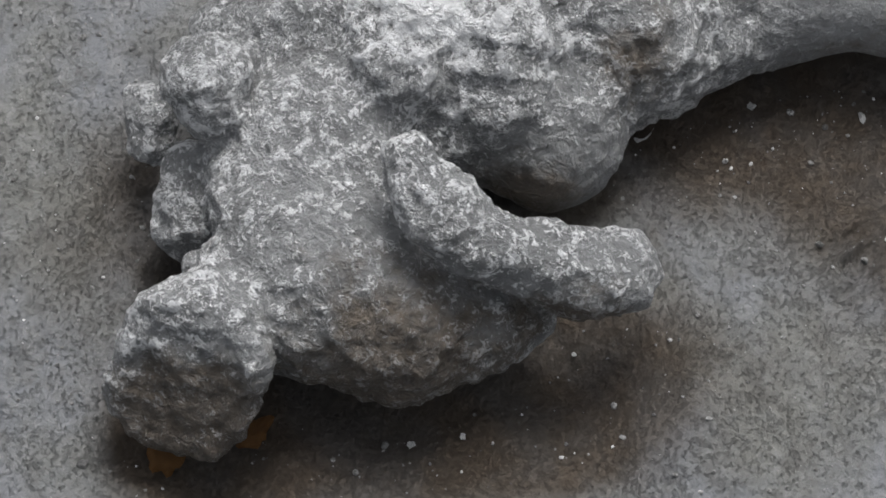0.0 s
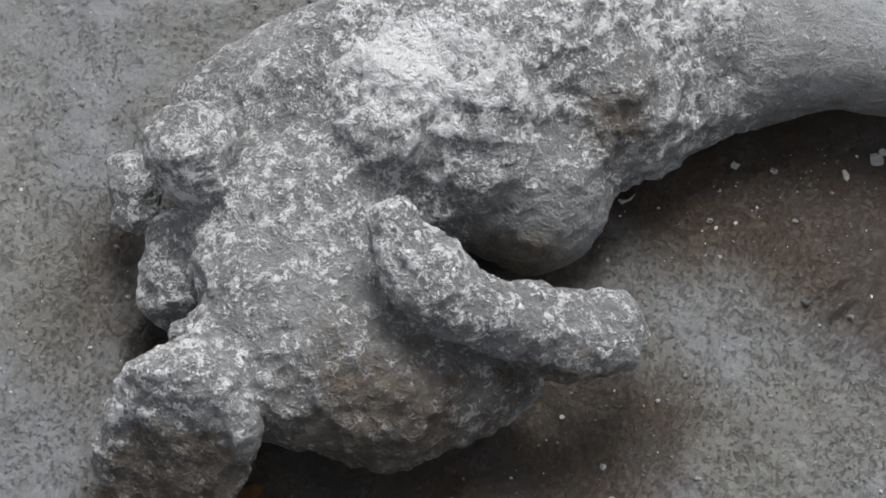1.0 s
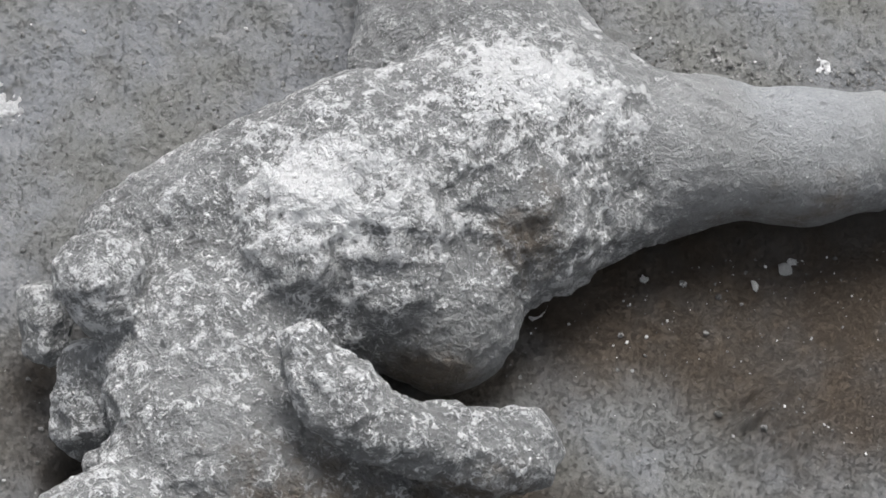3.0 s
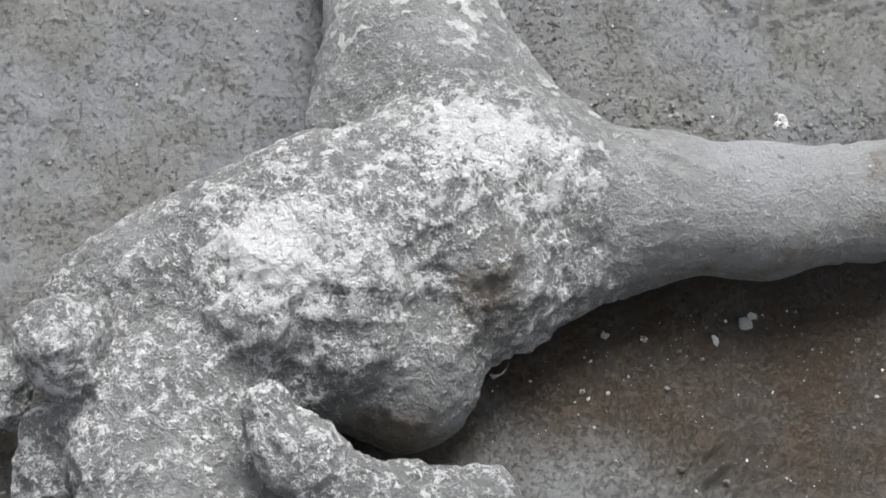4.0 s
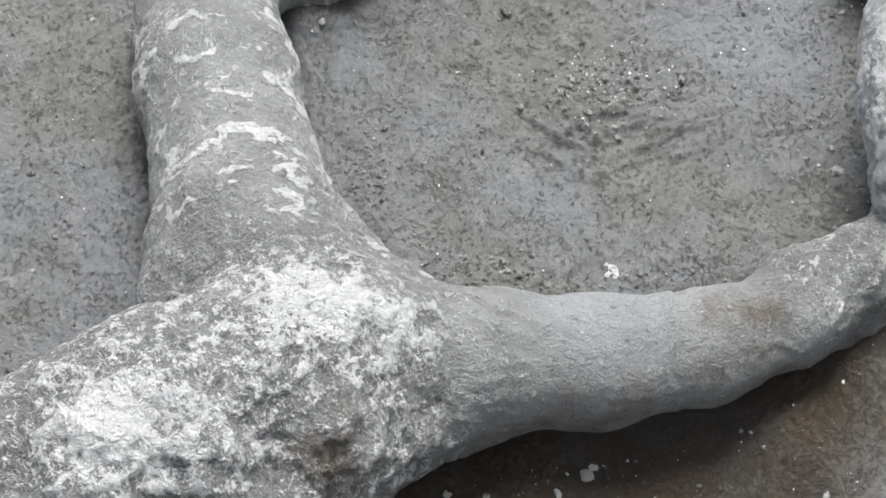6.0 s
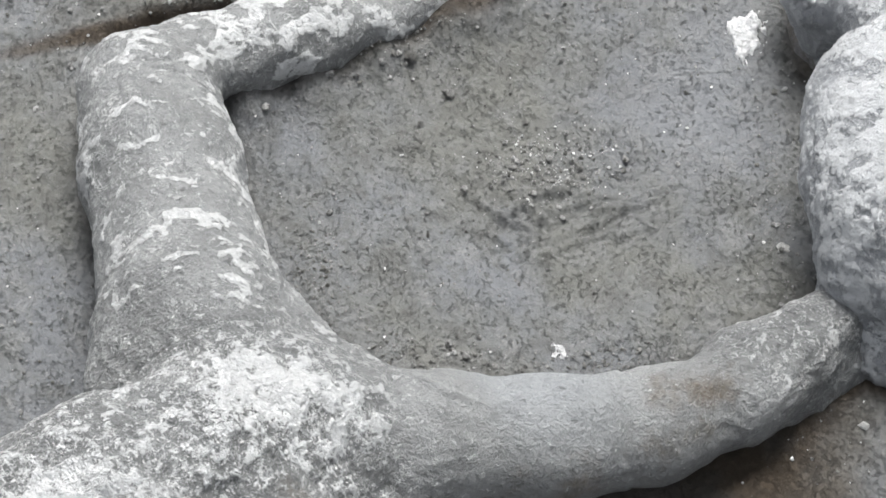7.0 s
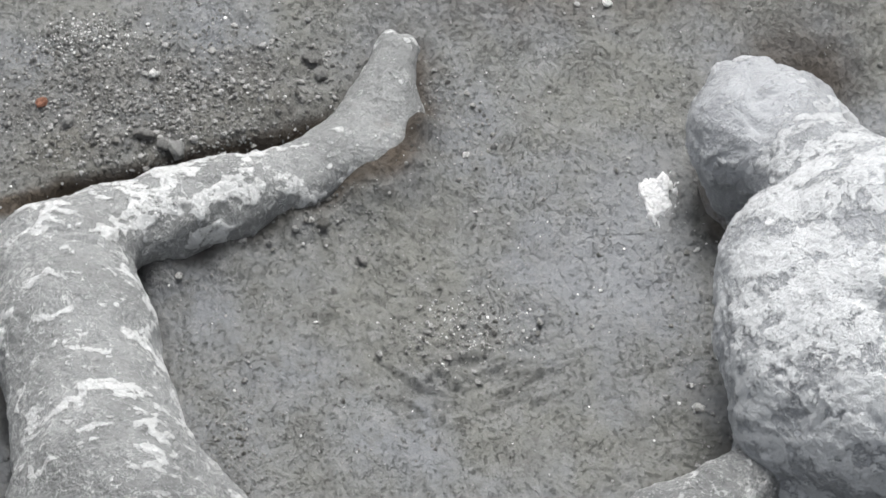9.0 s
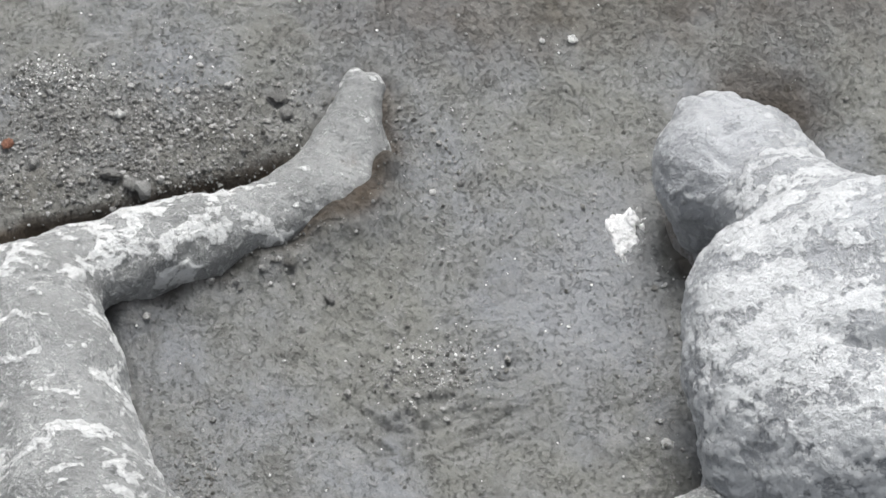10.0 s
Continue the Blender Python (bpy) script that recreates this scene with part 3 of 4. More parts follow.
def curled_cast():
    f = Form((0.70, -0.14, -0.06), (1.66, 0.98, 0.46), 0.004)
    # head
    f.limb((0.901, 0.750, 0.120), (0.927, 0.754, 0.130), 0.104, 0.086, 0.03)
    # jaw
    f.limb((0.881, 0.720, 0.090), (0.873, 0.701, 0.050), 0.068, 0.045, 0.04)
    # crown ridge
    f.limb((0.868, 0.850, 0.140), (0.925, 0.851, 0.150), 0.021, 0.017, 0.035)
    f.limb((0.925, 0.851, 0.150), (1.002, 0.812, 0.130), 0.017, 0.019, 0.035)
    # ear
    f.limb((1.007, 0.781, 0.120), (1.044, 0.783, 0.080), 0.028, 0.024, 0.015)
    # flange of soil and plaster round the cheek
    f.limb((0.856, 0.805, -0.012), (0.858, 0.745, -0.018), 0.034, 0.034, 0.02)
    f.limb((0.858, 0.745, -0.018), (0.878, 0.690, -0.012), 0.034, 0.026, 0.02)
    # ear lobe
    f.limb((1.000, 0.748, 0.165), (1.012, 0.735, 0.160), 0.020, 0.018, 0.008)
    # brow
    f.limb((0.902, 0.814, 0.150), (0.970, 0.802, 0.140), 0.045, 0.026, 0.02)
    # neck
    f.limb((0.952, 0.685, 0.140), (0.980, 0.599, 0.170), 0.066, 0.084, 0.06)
    f.limb((0.980, 0.599, 0.170), (1.036, 0.536, 0.190), 0.084, 0.100, 0.06)
    # shoulder
    f.limb((0.923, 0.425, 0.180), (1.036, 0.439, 0.200), 0.124, 0.140, 0.05)
    f.limb((1.036, 0.439, 0.200), (1.183, 0.424, 0.200), 0.140, 0.157, 0.05)
    f.limb((1.183, 0.424, 0.200), (1.360, 0.379, 0.180), 0.157, 0.158, 0.05)
    # folded cloth
    f.limb((0.914, 0.335, 0.160), (1.028, 0.288, 0.190), 0.131, 0.138, 0.04)
    f.limb((1.028, 0.288, 0.190), (1.168, 0.240, 0.180), 0.138, 0.147, 0.04)
    # side
    f.limb((0.902, 0.247, 0.160), (0.996, 0.192, 0.190), 0.101, 0.113, 0.04)
    f.limb((0.996, 0.192, 0.190), (1.149, 0.140, 0.190), 0.113, 0.129, 0.04)
    # trailing cloth
    f.limb((0.878, 0.214, 0.020), (0.978, 0.165, 0.020), 0.070, 0.090, 0.04)
    # edge
    f.limb((0.869, 0.205, 0.100), (0.953, 0.152, 0.130), 0.072, 0.071, 0.05)
    f.limb((0.953, 0.152, 0.130), (1.107, 0.100, 0.130), 0.071, 0.081, 0.05)
    # tatters where the straight leg of the other cast meets this one
    f.limb((0.835, 0.195, 0.010), (0.872, 0.165, 0.020), 0.042, 0.050, 0.03)
    f.limb((0.880, 0.120, 0.000), (0.950, 0.085, 0.010), 0.045, 0.055, 0.03)
    p, q = f.skin()
    me = mesh_from("plaster_cast", p, q, CAST_PALE)
    n = normals_of(me)
    lump = rough(p, 0.15, 2, 51) * 0.006 + 0.006 * (scallop(p + 0.012 * lattice(p / 0.03, 311)[:, None], 0.055, 309) - 0.55) * np.clip(1.3 * near(p, (0.92, 0.77, 0.14), 0.14) + 0.25, 0, 1)
    body = np.clip(1.2 - 1.2 * near(p, (0.91, 0.76, 0.15), 0.16), 0, 1)
    stretched = p / np.array([0.12, 0.035, 0.07]) + 0.9 * lattice(p / 0.07, 5)[:, None]
    fold = (np.abs(lattice(stretched, 61)) + 0.5 * np.abs(lattice(stretched * 2.3, 63))) * 0.004 * body
    level = 0.755 * p[:, 1] + 0.656 * p[:, 2] - 0.414 + 0.27 * (p[:, 0] - 0.90) + 0.006 * lattice(p / 0.05, 81)
    crease = np.where(level > 0, np.exp(-(level / 0.022) ** 2), np.exp(-(level / 0.005) ** 2)) * np.clip((p[:, 0] - 0.93) / 0.12, 0, 1)
    # the cap of the skull is cracked along its rim, and shallow dents mark the side of the head
    rim = p[:, 1] - 0.846 + 0.45 * (p[:, 0] - 0.94) ** 2 + 0.22 * (p[:, 0] - 0.94) + 0.008 * lattice(p / 0.03, 83)
    crease += 0.55 * np.where(rim > 0, np.exp(-(rim / 0.016) ** 2), np.exp(-(rim / 0.004) ** 2)) * np.clip((p[:, 0] - 0.87) / 0.03, 0, 1) * near(p, (0.95, 0.85, 0.16), 0.08)
    for cx, cy, turn in ((0.945, 0.800, 0.5), (0.905, 0.735, 0.2), (0.985, 0.700, 0.9), (0.880, 0.690, -0.9)):
        along = (p[:, 0] - cx) * math.cos(turn) + (p[:, 1] - cy) * math.sin(turn)
        across = -(p[:, 0] - cx) * math.sin(turn) + (p[:, 1] - cy) * math.cos(turn) + 0.004 * lattice(p / 0.015, 85)
        lump -= 0.008 * np.exp(-(along / 0.030) ** 2) * np.where(across > 0, np.exp(-(across / 0.010) ** 2), np.exp(-(across / 0.003) ** 2))
    grain = rough(p, 0.028, 3, 71, 0.6)
    nodule = rough(p, 0.012, 3, 73, 0.65)
    # chalk patches; the low near side is also whitened to offset its shade
    white = 0.50 + 0.16 * near(p, (0.84, 0.33, 0.28), 0.12) + 0.12 * near(p, (0.95, 0.42, 0.3), 0.16) + 0.30 * near(p, (0.99, 0.63, 0.22), 0.06) + 0.28 * near(p, (0.945, 0.545, 0.285), 0.05) + 0.32 * near(p, (1.02, 0.14, 0.28), 0.13) + 0.22 * near(p, (0.93, 0.14, 0.18), 0.12)
    white -= 0.46 * near(p, (0.89, 0.75, 0.18), 0.13)+ 0.28 * near(p, (0.82, 0.22, 0.08), 0.07) + 0.22 * near(p, (0.78, 0.42, 0.10), 0.08)
    broad = rough(p * np.array([0.75, 1.3, 1.0]), 0.048, 4, 221, 0.68) + 0.25 * nodule
    cover = broad + 1.7 * (white - 0.5) - 0.02
    flake = step_up(cover, 0.0, 0.14)
    p2 = p + n * (lump - fold + 0.0018 * flake + 0.0020 * grain + (0.0008 + 0.0008 * body) * nodule - 0.038 * crease)[:, None]
    me.vertices.foreach_set("co", p2.astype(np.float32).ravel())
    me.update()
    give(me, "flake", step_up(cover, -0.12, 0.26))
    give(me, "white", white)
    give(me, "crust", np.full(len(p), 0.15))
    # low in the crease, so its colour is painted darker too
    give(me, "proud", 0.5 + 0.25 * grain + 0.2 * nodule - 0.8 * crease)
    give(me, "soil_shade", 0.5 * np.clip(0.05 - p[:, 2], 0, 0.05) / 0.05 + 0.35 * near(p, (0.84, 0.75, 0.0), 0.06))
    tagged(new("plaster_cast", me), "curled pale plaster body cast with chalky cloth folds, lying on ash", "plaster cast", "plaster casts in the dig")
    return f


cast_a = fallen_cast()
cast_b = curled_cast()


# ---- the ground: one sheet, fine round the casts and coarse to the horizon ----
def bank(x, y):
    """How far a place lies beyond the bent shin, on the loose bank."""
    edge = 0.845 + 0.20 * (x + 0.11) + 0.5 * np.clip(x - 0.2, 0, 0.2) ** 1.2
    return y - edge


def ground_height(p, fine=True):
    x, y = p[:, 0], p[:, 1]
    f3 = np.column_stack([x, y, np.zeros(len(p))])
    d = np.minimum(cast_a.distance(x, y, 0.02), cast_b.distance(x, y, 0.02))
    d = np.clip(d, 0, 0.1)
    close = np.clip(1 - np.maximum(np.abs(x) - 1.2, np.abs(y - 0.1) - 1.2) / 2.0, 0.15, 1)
    z = -0.012 * np.exp(-(d / 0.03) ** 2)
    z += 0.010 * rough(f3, 0.45, 3, 101) * close
    if fine:
        z += (0.0042 * rough(f3, 0.07, 2, 111) + 0.0030 * rough(f3, 0.022, 2, 121)) * close
    # hollows dug under the trunk and along the straight leg
    z -= 0.040 * near(f3, (-0.28, -0.72, 0), 0.22) + 0.035 * near(f3, (-0.05, -0.62, 0), 0.12) + 0.035 * near(f3, (-0.52, -0.84, 0), 0.13)
    z -= 0.03 * near(f3, (0.15, -0.28, 0), 0.16) + 0.055 * near(f3, (0.46, -0.20, 0), 0.2)
    z -= 0.06 * near(f3, (-0.60, -0.575, 0), 0.04) + 0.075 * near(f3, (1.02, 0.955, 0), 0.09)
    z += 0.016 * near(f3, (-0.10, 1.13, 0), 0.05)
    # soil left against the near side of the bent shin and foot
    for cx, cy, wide in ((-0.01, 0.655, 0.05), (0.09, 0.70, 0.05), (0.19, 0.745, 0.05), (0.30, 0.79, 0.06), (0.375, 0.83, 0.055), (0.405, 0.90, 0.03)):
        z += 0.055 * near(f3, (cx, cy, 0), wide)
    # the loose bank beyond the shin, and the slit before it
    b = bank(x, y)
    on = np.clip((0.30 - x) / 0.12, 0, 1) * np.clip((x + 0.24) / 0.12, 0, 1) * np.clip((1.35 - y) / 0.2, 0, 1)
    z += on * (0.014 * np.clip(b / 0.05, 0, 1) - 0.055 * np.exp(-((b + 0.004) / 0.015) ** 2))
    if fine:
        z += on * (b > 0.01) * 0.004 * rough(f3, 0.03, 3, 131)
        # trowel strokes
        marks = random.Random(4)
        for side, count in ((0, 40), (1, 12), (2, 22)):
            for _ in range(count):
                if side == 0:
                    cx, cy, a, long = marks.gauss(0.480, 0.06), marks.gauss(0.405, 0.04), marks.gauss(0.33, 0.14), marks.uniform(0.012, 0.034)
                elif side == 1:
                    cx, cy, a, long = marks.gauss(0.375, 0.022), marks.gauss(0.415, 0.02), marks.gauss(-0.75, 0.12), marks.uniform(0.02, 0.05)
                else:
                    cx, cy, a, long = marks.gauss(0.33, 0.035), marks.gauss(-0.46, 0.03), marks.gauss(0.95, 0.12), marks.uniform(0.015, 0.035)
                along = (x - cx) * math.cos(a) + (y - cy) * math.sin(a)
                across = -(x - cx) * math.sin(a) + (y - cy) * math.cos(a)
                z += np.exp(-(along / long) ** 4) * marks.uniform(0.6, 1.3) * (0.0036 * np.exp(-((across - 0.007) / 0.006) ** 2) - 0.0044 * np.exp(-((across + 0.001) / 0.0034) ** 2))
        u, v = (x - 0.45) * 0.93 + (y - 0.41) * 0.36, -(x - 0.45) * 0.36 + (y - 0.41) * 0.93
        wave = lattice(np.column_stack([u / 0.045, v / 0.013, np.zeros(len(p))]), 141)
        z += 0.004 * wave * np.exp(-(u / 0.13) ** 2 - (v / 0.075) ** 2)
        z += 0.006 * lattice(np.column_stack([(x - y) / 0.016, (x + y) / 0.07, np.zeros(len(p))]), 143) * (near(f3, (0.31, -0.45, 0), 0.09) + near(f3, (0.40, 0.42, 0), 0.05))
        # a short crack
        off = (y - 0.505) - 1.05 * (x - 0.547) + 0.006 * lattice(f3 / 0.012, 151)
        z -= 0.010 * np.exp(-(off / 0.003) ** 2) * np.exp(-((x - 0.547) / 0.024) ** 4)
    return z


def build_ground():
    outward = 0.02 * 1.22 ** np.arange(1, 48)
    outward = np.cumsum(outward)
    xs = np.concatenate([(-0.95 - outward)[::-1], np.arange(-0.95, 1.35, 0.004), 1.35 + outward])
    ys = np.concatenate([(-1.0 - outward)[::-1], np.arange(-1.0, 1.45, 0.004), 1.45 + outward])
    X, Y = np.meshgrid(xs, ys, indexing="ij")
    p = np.column_stack([X.ravel(), Y.ravel(), np.zeros(X.size)])
    p[:, 2] = ground_height(p)
    i = np.arange((len(xs) - 1) * len(ys)).reshape(len(xs) - 1, len(ys))[:, :-1].ravel()
    q = np.stack([i, i + len(ys), i + len(ys) + 1, i + 1], axis=1)
    me = mesh_from("ground", p, q, EARTH)
    f3 = p * np.array([1, 1, 0])
    d = np.clip(np.minimum(cast_a.distance(p[:, 0], p[:, 1], 0.02), cast_b.distance(p[:, 0], p[:, 1], 0.02)), 0, 0.1)
    soil_shade = 0.95 * near(f3, (-0.28, -0.74, 0), 0.19) + 0.75 * near(f3, (-0.52, -0.86, 0), 0.13) + 0.9 * near(f3, (-0.02, -0.66, 0), 0.13)
    soil_shade += 0.75 * near(f3, (0.18, -0.25, 0), 0.13) + 1.25 * near(f3, (0.48, -0.26, 0), 0.23) + 0.25 * near(f3, (0.35, -0.45, 0), 0.2) + 0.12 * near(f3, (-0.78, -0.72, 0), 0.27) + 0.6 * near(f3, (-0.07, -0.74, 0), 0.14) + 0.2 * near(f3, (0.2, -0.72, 0), 0.2) + 0.5 * near(f3, (0.75, -0.05, 0), 0.2) + 0.45 * near(f3, (0.05, -0.37, 0), 0.08) + 0.34 * np.exp(-(d / 0.022) ** 2) + 0.20 * np.exp(-(d / 0.055) ** 2)
    b = bank(p[:, 0], p[:, 1])
    on = np.clip((0.30 - p[:, 0]) / 0.12, 0, 1) * np.clip((p[:, 0] + 0.5) / 0.3, 0, 1) * np.clip((1.4 - p[:, 1]) / 0.2, 0, 1)
    # brown soil in the slit, its shadow painted in with it; browner bank beyond
    soil_shade += on * (1.2 * np.exp(-((b + 0.003) / 0.022) ** 2) + 0.35 * np.clip(b / 0.05, 0, 1) * np.clip((1.15 - p[:, 1]) / 0.08, 0, 1))
    # shade painted brown behind the curled head and left of the lumps; soil elsewhere
    soil_shade += 0.25 * near(f3, (0.35, 0.85, 0), 0.15) + 0.75 * near(f3, (1.02, 0.97, 0), 0.10) + 0.35 * near(f3, (-0.66, -0.35, 0), 0.1) + 0.40 * near(f3, (-0.70, -0.52, 0), 0.16)
    soil_shade += 0.30 * np.clip((p[:, 1] - 0.95) / 0.15, 0, 1) * np.clip((p[:, 0] - 0.2) / 0.3, 0, 1) + 0.22 * np.clip((p[:, 1] - 1.1) / 0.1, 0, 1)
    give(me, "soil_shade", soil_shade)
    white = 0.35 * near(f3, (0.16, -0.43, 0), 0.12) + 0.45 * near(f3, (0.37, 0.80, 0), 0.07) + 0.5 * near(f3, (0.72, 0.72, 0), 0.22) + 0.35 * near(f3, (0.62, 0.50, 0), 0.16) + 0.25 * near(f3, (0.0, 1.25, 0), 0.15)
    give(me, "white", white)
    tagged(new("ground", me), "grey volcanic ash ground, brown and damp beneath the casts", "ground", kind="structure")


build_ground()


# ---- loose things on the ground ----
def floor_at(x, y):
    return float(ground_height(np.array([[x, y, 0.0]]), fine=False)[0])


def lump_mesh(name, seed, material, flat=0.65, detail=2):
    """A worn, angular stone one metre across."""
    bm = bmesh.new()
    bmesh.ops.create_icosphere(bm, subdivisions=detail, radius=0.5)
    me = bpy.data.meshes.new(name)
    bm.to_mesh(me)
    bm.free()
    p = np.array([v.co for v in me.vertices])
    p = p * (1 + 0.5 * rough(p, 0.5, 3, seed, 0.7))[:, None] * np.array([1.0, 0.8, flat])
    me.vertices.foreach_set("co", p.astype(np.float32).ravel())
    me.update()
    me.materials.append(material)
    return me


STONES = [lump_mesh("stone", 300 + i, GREY_STONE) for i in range(5)]
CHIPS = [lump_mesh("plaster_chip", 330 + i, WHITE_STONE, 0.5) for i in range(5)]


def loose(name, mesh, x, y, size, turn, label, category, group):
    ob = tagged(new(name, mesh), label, category, group)
    ob.matrix_world = pose(x, y, floor_at(x, y) + 0.18 * size, 12 * math.sin(7 * turn), 9 * math.cos(5 * turn), 57.3 * turn) @ Matrix.Scale(size, 4)
    return ob


def chip(x, y, size, turn=0.0):
    return loose("plaster_chip", CHIPS[int(abs(x * 971 + y * 577)) % 5], x, y, size, turn, "small white chip of plaster lying on the ash", "plaster chip", "plaster chips")


def stone(x, y, size, turn=0.0):
    return loose("stone", STONES[int(abs(x * 971 + y * 577)) % 5], x, y, size, turn, "small grey pumice stone lying on the ash", "stone", "loose stones")


def spill(x, y, wide, deep, turn, seed, label, taper=0.0, flaked=0.62):
    """A thin crusted puddle of set plaster."""
    n = 56
    g = np.linspace(-1, 1, n)
    X, Y = np.meshgrid(g, g, indexing="ij")
    p = np.column_stack([X.ravel(), Y.ravel(), np.zeros(n * n)])
    inside = 0.72 + 0.40 * rough(p + seed, 0.8, 5, seed, 0.7) - np.hypot(p[:, 0], p[:, 1])
    c, s = math.cos(turn), math.sin(turn)
    place = np.column_stack([x + wide * (c * p[:, 0] * (1 + taper * p[:, 1]) - s * p[:, 1]), y + deep * (s * p[:, 0] + c * p[:, 1]), np.zeros(n * n)])
    base = ground_height(place)
    place[:, 2] = base - 0.004 + min(0.009, 0.2 * wide) * np.clip(inside / 0.12, 0, 1) + 0.0015 * rough(place, 0.012, 2, seed)
    i = np.arange((n - 1) * n).reshape(n - 1, n)[:, :-1].ravel()
    q = np.stack([i, i + n, i + n + 1, i + 1], axis=1)
    q = q[(inside[q] > -0.02).any(axis=1)]
    used, q = np.unique(q, return_inverse=True)
    me = mesh_from("plaster_spill", place[used], q.reshape(-1, 4), SPILL)
    give(me, "white", np.full(len(used), 0.13 + flaked))
    give(me, "soil_shade", np.full(len(used), 0.3))
    give(me, "crust", np.full(len(used), 0.6))
    give(me, "flake", np.full(len(used), flaked))
    give(me, "proud", np.full(len(used), 0.6))
    tagged(new("plaster_spill", me), label, "plaster spill", "plaster spills")


spill(0.744, 0.745, 0.046, 0.074, 0.0, 7, "white crusted plaster spill beside the curled cast", 0.42)
spill(-0.785, 0.045, 0.065, 0.085, -0.2, 19, "speckled white plaster spill on bare ash", 0.0, 0.36)
chip(0.165, -0.197, 0.014, 0.3)
chip(0.363, -0.165, 0.020, 1.0)
chip(0.372, -0.152, 0.013, 0.4)
chip(0.320, -0.200, 0.014, 2.0)
chip(0.842, -0.006, 0.013, 0.2)
chip(-0.055, -0.613, 0.007, 2.8)
spill(0.417, 0.163, 0.017, 0.019, 0.4, 23, "small white plaster splash beside the straight leg")
chip(0.763, 0.325, 0.020, 0.2)
chip(0.728, 1.155, 0.017, 2.2)
chip(0.002, 1.048, 0.020, 0.1)
chip(0.472, 0.852, 0.012, 1.1)
chip(0.877, 0.682, 0.013, 2.8)
chip(0.848, 0.211, 0.018, 0.5)
chip(-0.262, -0.770, 0.011, 0.9)
chip(-0.193, -0.755, 0.009, 1.9)
chip(0.802, 0.636, 0.009, 0.7)
chip(-0.105, 0.640, 0.012, 0.4)
stone(0.242, 0.716, 0.020, 1.2)
stone(-0.269, 0.767, 0.014, 0.2)
stone(-0.274, 0.752, 0.013, 1.1)
stone(-0.690, -0.857, 0.014, 0.5)
stone(0.295, 0.655, 0.018, 2.2)
stone(-0.135, 0.965, 0.024, 1.4)
stone(-0.105, 0.735, 0.022, 0.6)
stone(0.250, 1.060, 0.030, 2.5)
stone(0.262, 1.030, 0.024, 0.3)
stone(0.030, 0.895, 0.034, 1.8)
stone(0.012, 0.905, 0.024, 0.9)
stone(-0.020, 0.925, 0.026, 2.9)


def plaster_curl(x, y, size, turn):
    """A dribble of plaster, set in an S."""
    spine = [(-0.5, -0.18), (-0.32, -0.30), (-0.10, -0.22), (0.12, -0.06), (0.26, 0.12), (0.36, 0.34)]
    bm = bmesh.new()
    rings = []
    for i, (u, v) in enumerate(spine):
        r = 0.10 * (0.6 + 0.5 * math.sin(1.3 * i + 0.6) ** 2) * (0.55 if i in (0, 5) else 1.0)
        rings.append([bm.verts.new((u + r * 0.5 * math.cos(k * math.pi / 4), v + r * math.cos(k * math.pi / 4), 0.05 + 0.8 * r * math.sin(k * math.pi / 4))) for k in range(8)])
    for a, b in zip(rings, rings[1:]):
        for k in range(8):
            bm.faces.new((a[k], b[k], b[(k + 1) % 8], a[(k + 1) % 8]))
    bm.faces.new(rings[0])
    bm.faces.new(rings[-1][::-1])
    bmesh.ops.recalc_face_normals(bm, faces=bm.faces)
    me = bpy.data.meshes.new("plaster_curl")
    bm.to_mesh(me)
    bm.free()
    me.materials.append(WHITE_STONE)
    loose("plaster_curl", me, x, y, size, turn, "curled white dribble of set plaster on damp soil", "plaster curl", "")


plaster_curl(0.020, -0.270, 0.032, 0.1)
OCHRE = stone_material("ochre_clay", (0.16, 0.075, 0.022), (0.20, 0.10, 0.03))
for x, y, size, turn in ((-0.478, -0.772, 0.050, 0.7), (-0.590, -0.822, 0.060, 1.9)):
    loose("clay_lump", lump_mesh("clay_lump", 391, OCHRE, 0.35, 3), x, y, size, turn, "damp ochre clay lump under the head of the cast", "clay lump", "clay lumps")
red = loose("brick_fragment", lump_mesh("brick_fragment", 377, TERRACOTTA, 0.5), -0.174, 1.012, 0.020, 0.6, "small terracotta brick fragment lying on loose soil", "brick fragment", "")


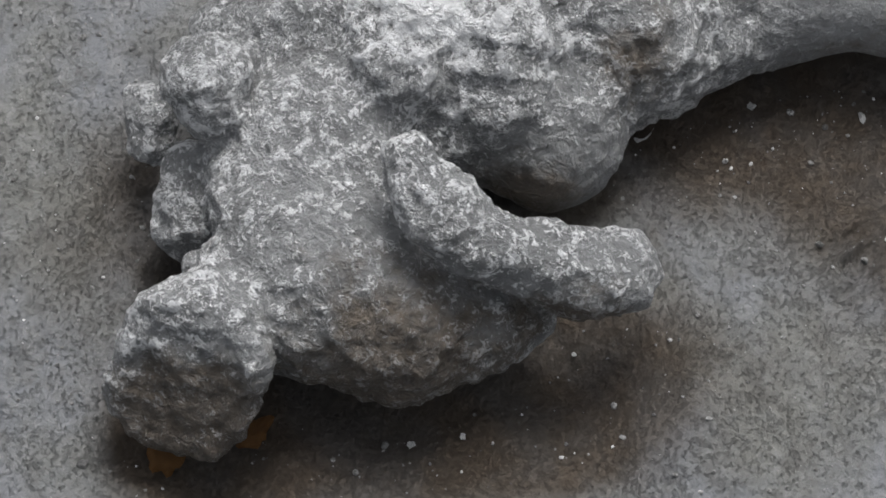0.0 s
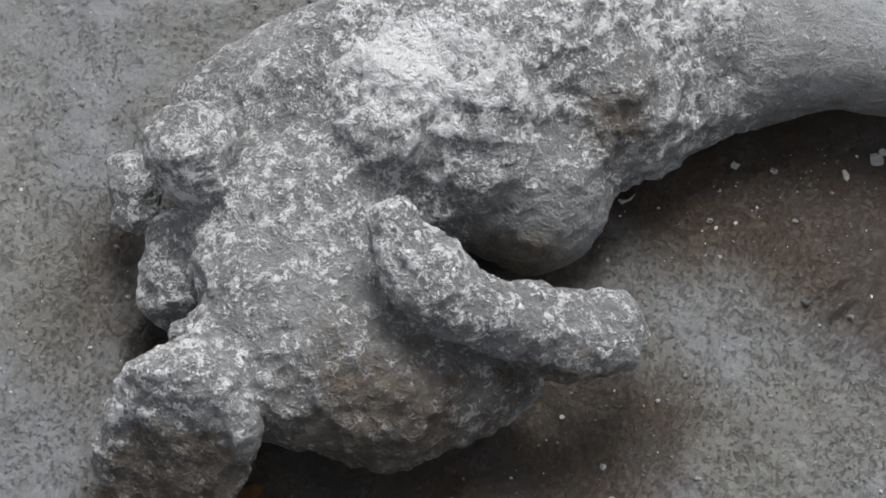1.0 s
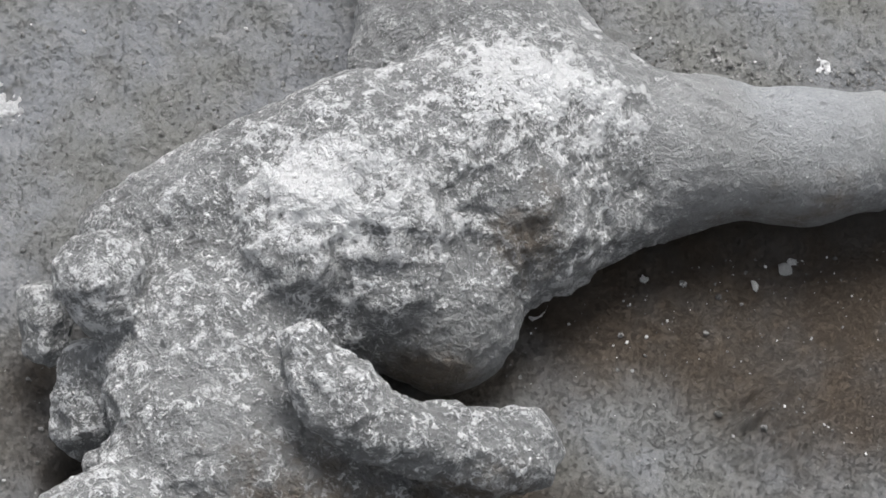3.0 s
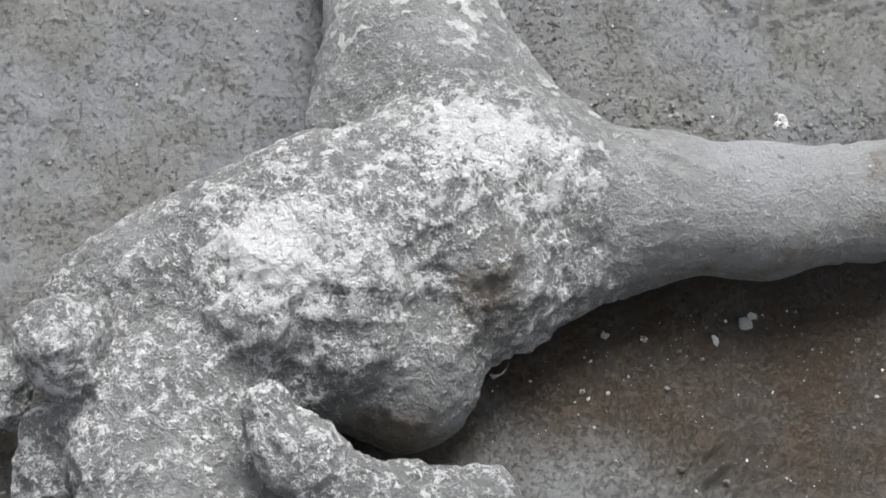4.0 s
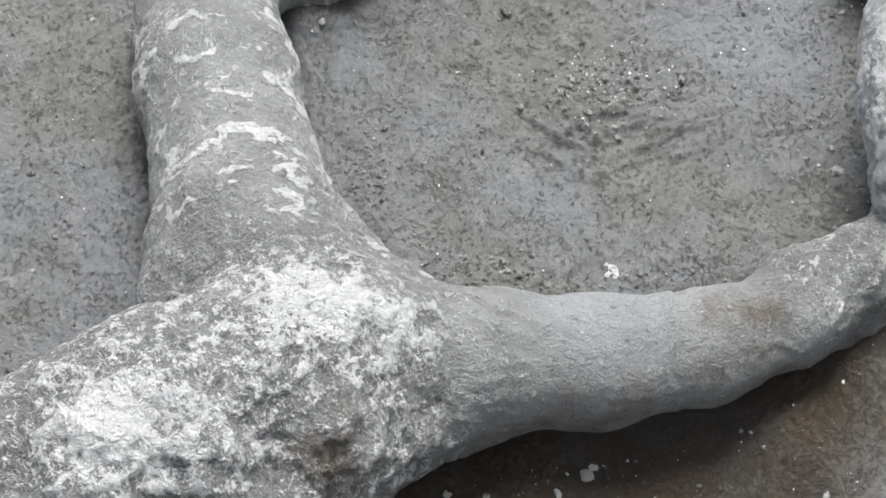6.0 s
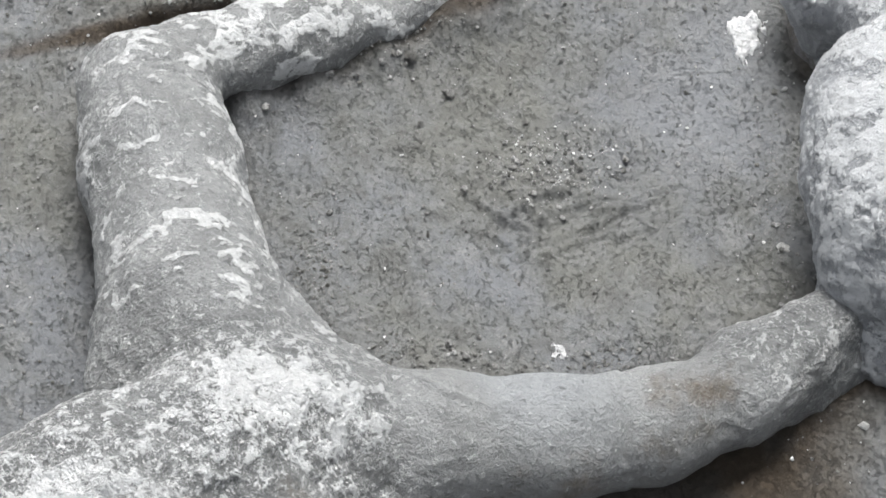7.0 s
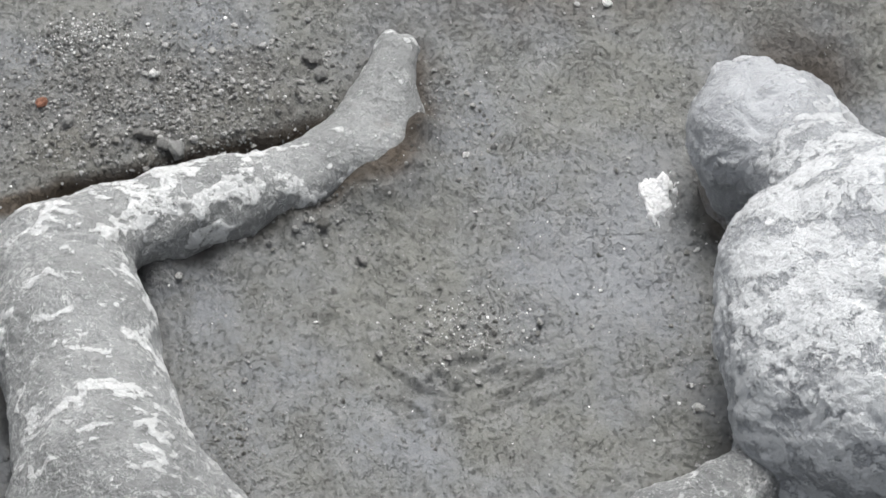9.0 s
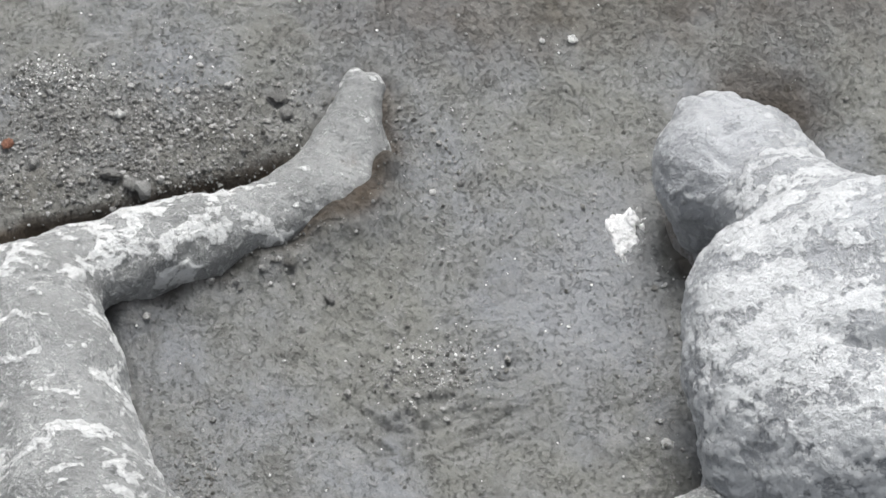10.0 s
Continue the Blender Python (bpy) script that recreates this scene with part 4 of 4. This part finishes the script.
def scatter(name, label, spots, sizes, material, seed):
    """Many small stones in one mesh."""
    bm = bmesh.new()
    bmesh.ops.create_icosphere(bm, subdivisions=1, radius=0.5)
    base = np.array([v.co for v in bm.verts])
    tri = np.array([[v.index for v in f.verts] for f in bm.faces])
    bm.free()
    rng = np.random.default_rng(seed)
    d = np.minimum(cast_a.distance(spots[:, 0], spots[:, 1], 0.03), cast_b.distance(spots[:, 0], spots[:, 1], 0.03))
    spots, sizes = spots[d > 0.004], sizes[d > 0.004]
    count = len(spots)
    shape = base[None] * (1 + 0.28 * rng.standard_normal((count, len(base), 1)).clip(-1.2, 1.2)) * rng.uniform(0.55, 1.1, (count, 1, 3))
    a = rng.uniform(0, 6.283, count)
    turn = np.zeros((count, 3, 3))
    turn[:, 0, 0] = turn[:, 1, 1] = np.cos(a)
    turn[:, 0, 1], turn[:, 1, 0], turn[:, 2, 2] = -np.sin(a), np.sin(a), 1
    z = ground_height(np.column_stack([spots, np.zeros(count)]))
    p = np.einsum("nij,nvj->nvi", turn, shape) * sizes[:, None, None] + np.column_stack([spots, z + 0.18 * sizes])[:, None]
    q = (tri[None] + (np.arange(count) * len(base))[:, None, None]).reshape(-1, 3)
    tagged(new(name, mesh_from(name, p.reshape(-1, 3), q, material, False)), label, "gravel", kind="stuff")


def field_of_spots(seed, clusters, everywhere):
    rng = np.random.default_rng(seed)
    parts = [np.column_stack([rng.uniform(-0.95, 1.3, everywhere), rng.uniform(-1.0, 1.4, everywhere)])]
    for x, y, sx, sy, n in clusters:
        parts.append(np.column_stack([rng.normal(x, sx, n), rng.normal(y, sy, n)]))
    spots = np.concatenate(parts)
    return spots, rng


spots, rng = field_of_spots(5, [(0.0, 1.0, 0.16, 0.07, 3600), (-0.10, 1.12, 0.05, 0.03, 500), (0.44, 0.50, 0.06, 0.04, 260), (0.24, 0.74, 0.06, 0.03, 160), (0.46, 0.92, 0.06, 0.08, 260), (0.02, 0.90, 0.12, 0.02, 300), (0.08, 0.30, 0.03, 0.07, 260), (0.22, 0.16, 0.07, 0.02, 260), (0.48, 0.13, 0.10, 0.02, 240), (-0.45, 0.02, 0.08, 0.03, 160), (0.76, 0.35, 0.02, 0.1, 120)], 5200)
scatter("gravel", "loose grey pumice gravel and crumbs over the ash", spots, 0.0024 + 0.0050 * rng.random(len(spots)) ** 3 + 0.007 * (rng.random(len(spots)) > 0.965), GREY_STONE, 6)
spots, rng = field_of_spots(8, [(0.0, 1.0, 0.16, 0.08, 260), (-0.10, 1.13, 0.045, 0.02, 320), (0.44, 0.51, 0.05, 0.04, 160), (0.35, -0.15, 0.15, 0.1, 60), (0.85, 0.62, 0.04, 0.06, 40)], 900)
scatter("lime_bits", "scattered white lime and plaster crumbs over the ash", spots, 0.0018 + 0.0048 * rng.random(len(spots)) ** 3, WHITE_STONE, 9)
spots, rng = field_of_spots(12, [(0.0, 0.99, 0.15, 0.07, 330), (0.27, 1.05, 0.03, 0.05, 40), (0.43, 0.50, 0.06, 0.04, 40), (0.20, 0.72, 0.06, 0.025, 24)], 30)
scatter("pebbles", "rounded grey pumice pebbles on the loose soil bank", spots, 0.006 + 0.008 * rng.random(len(spots)) ** 2, GREY_STONE, 13)
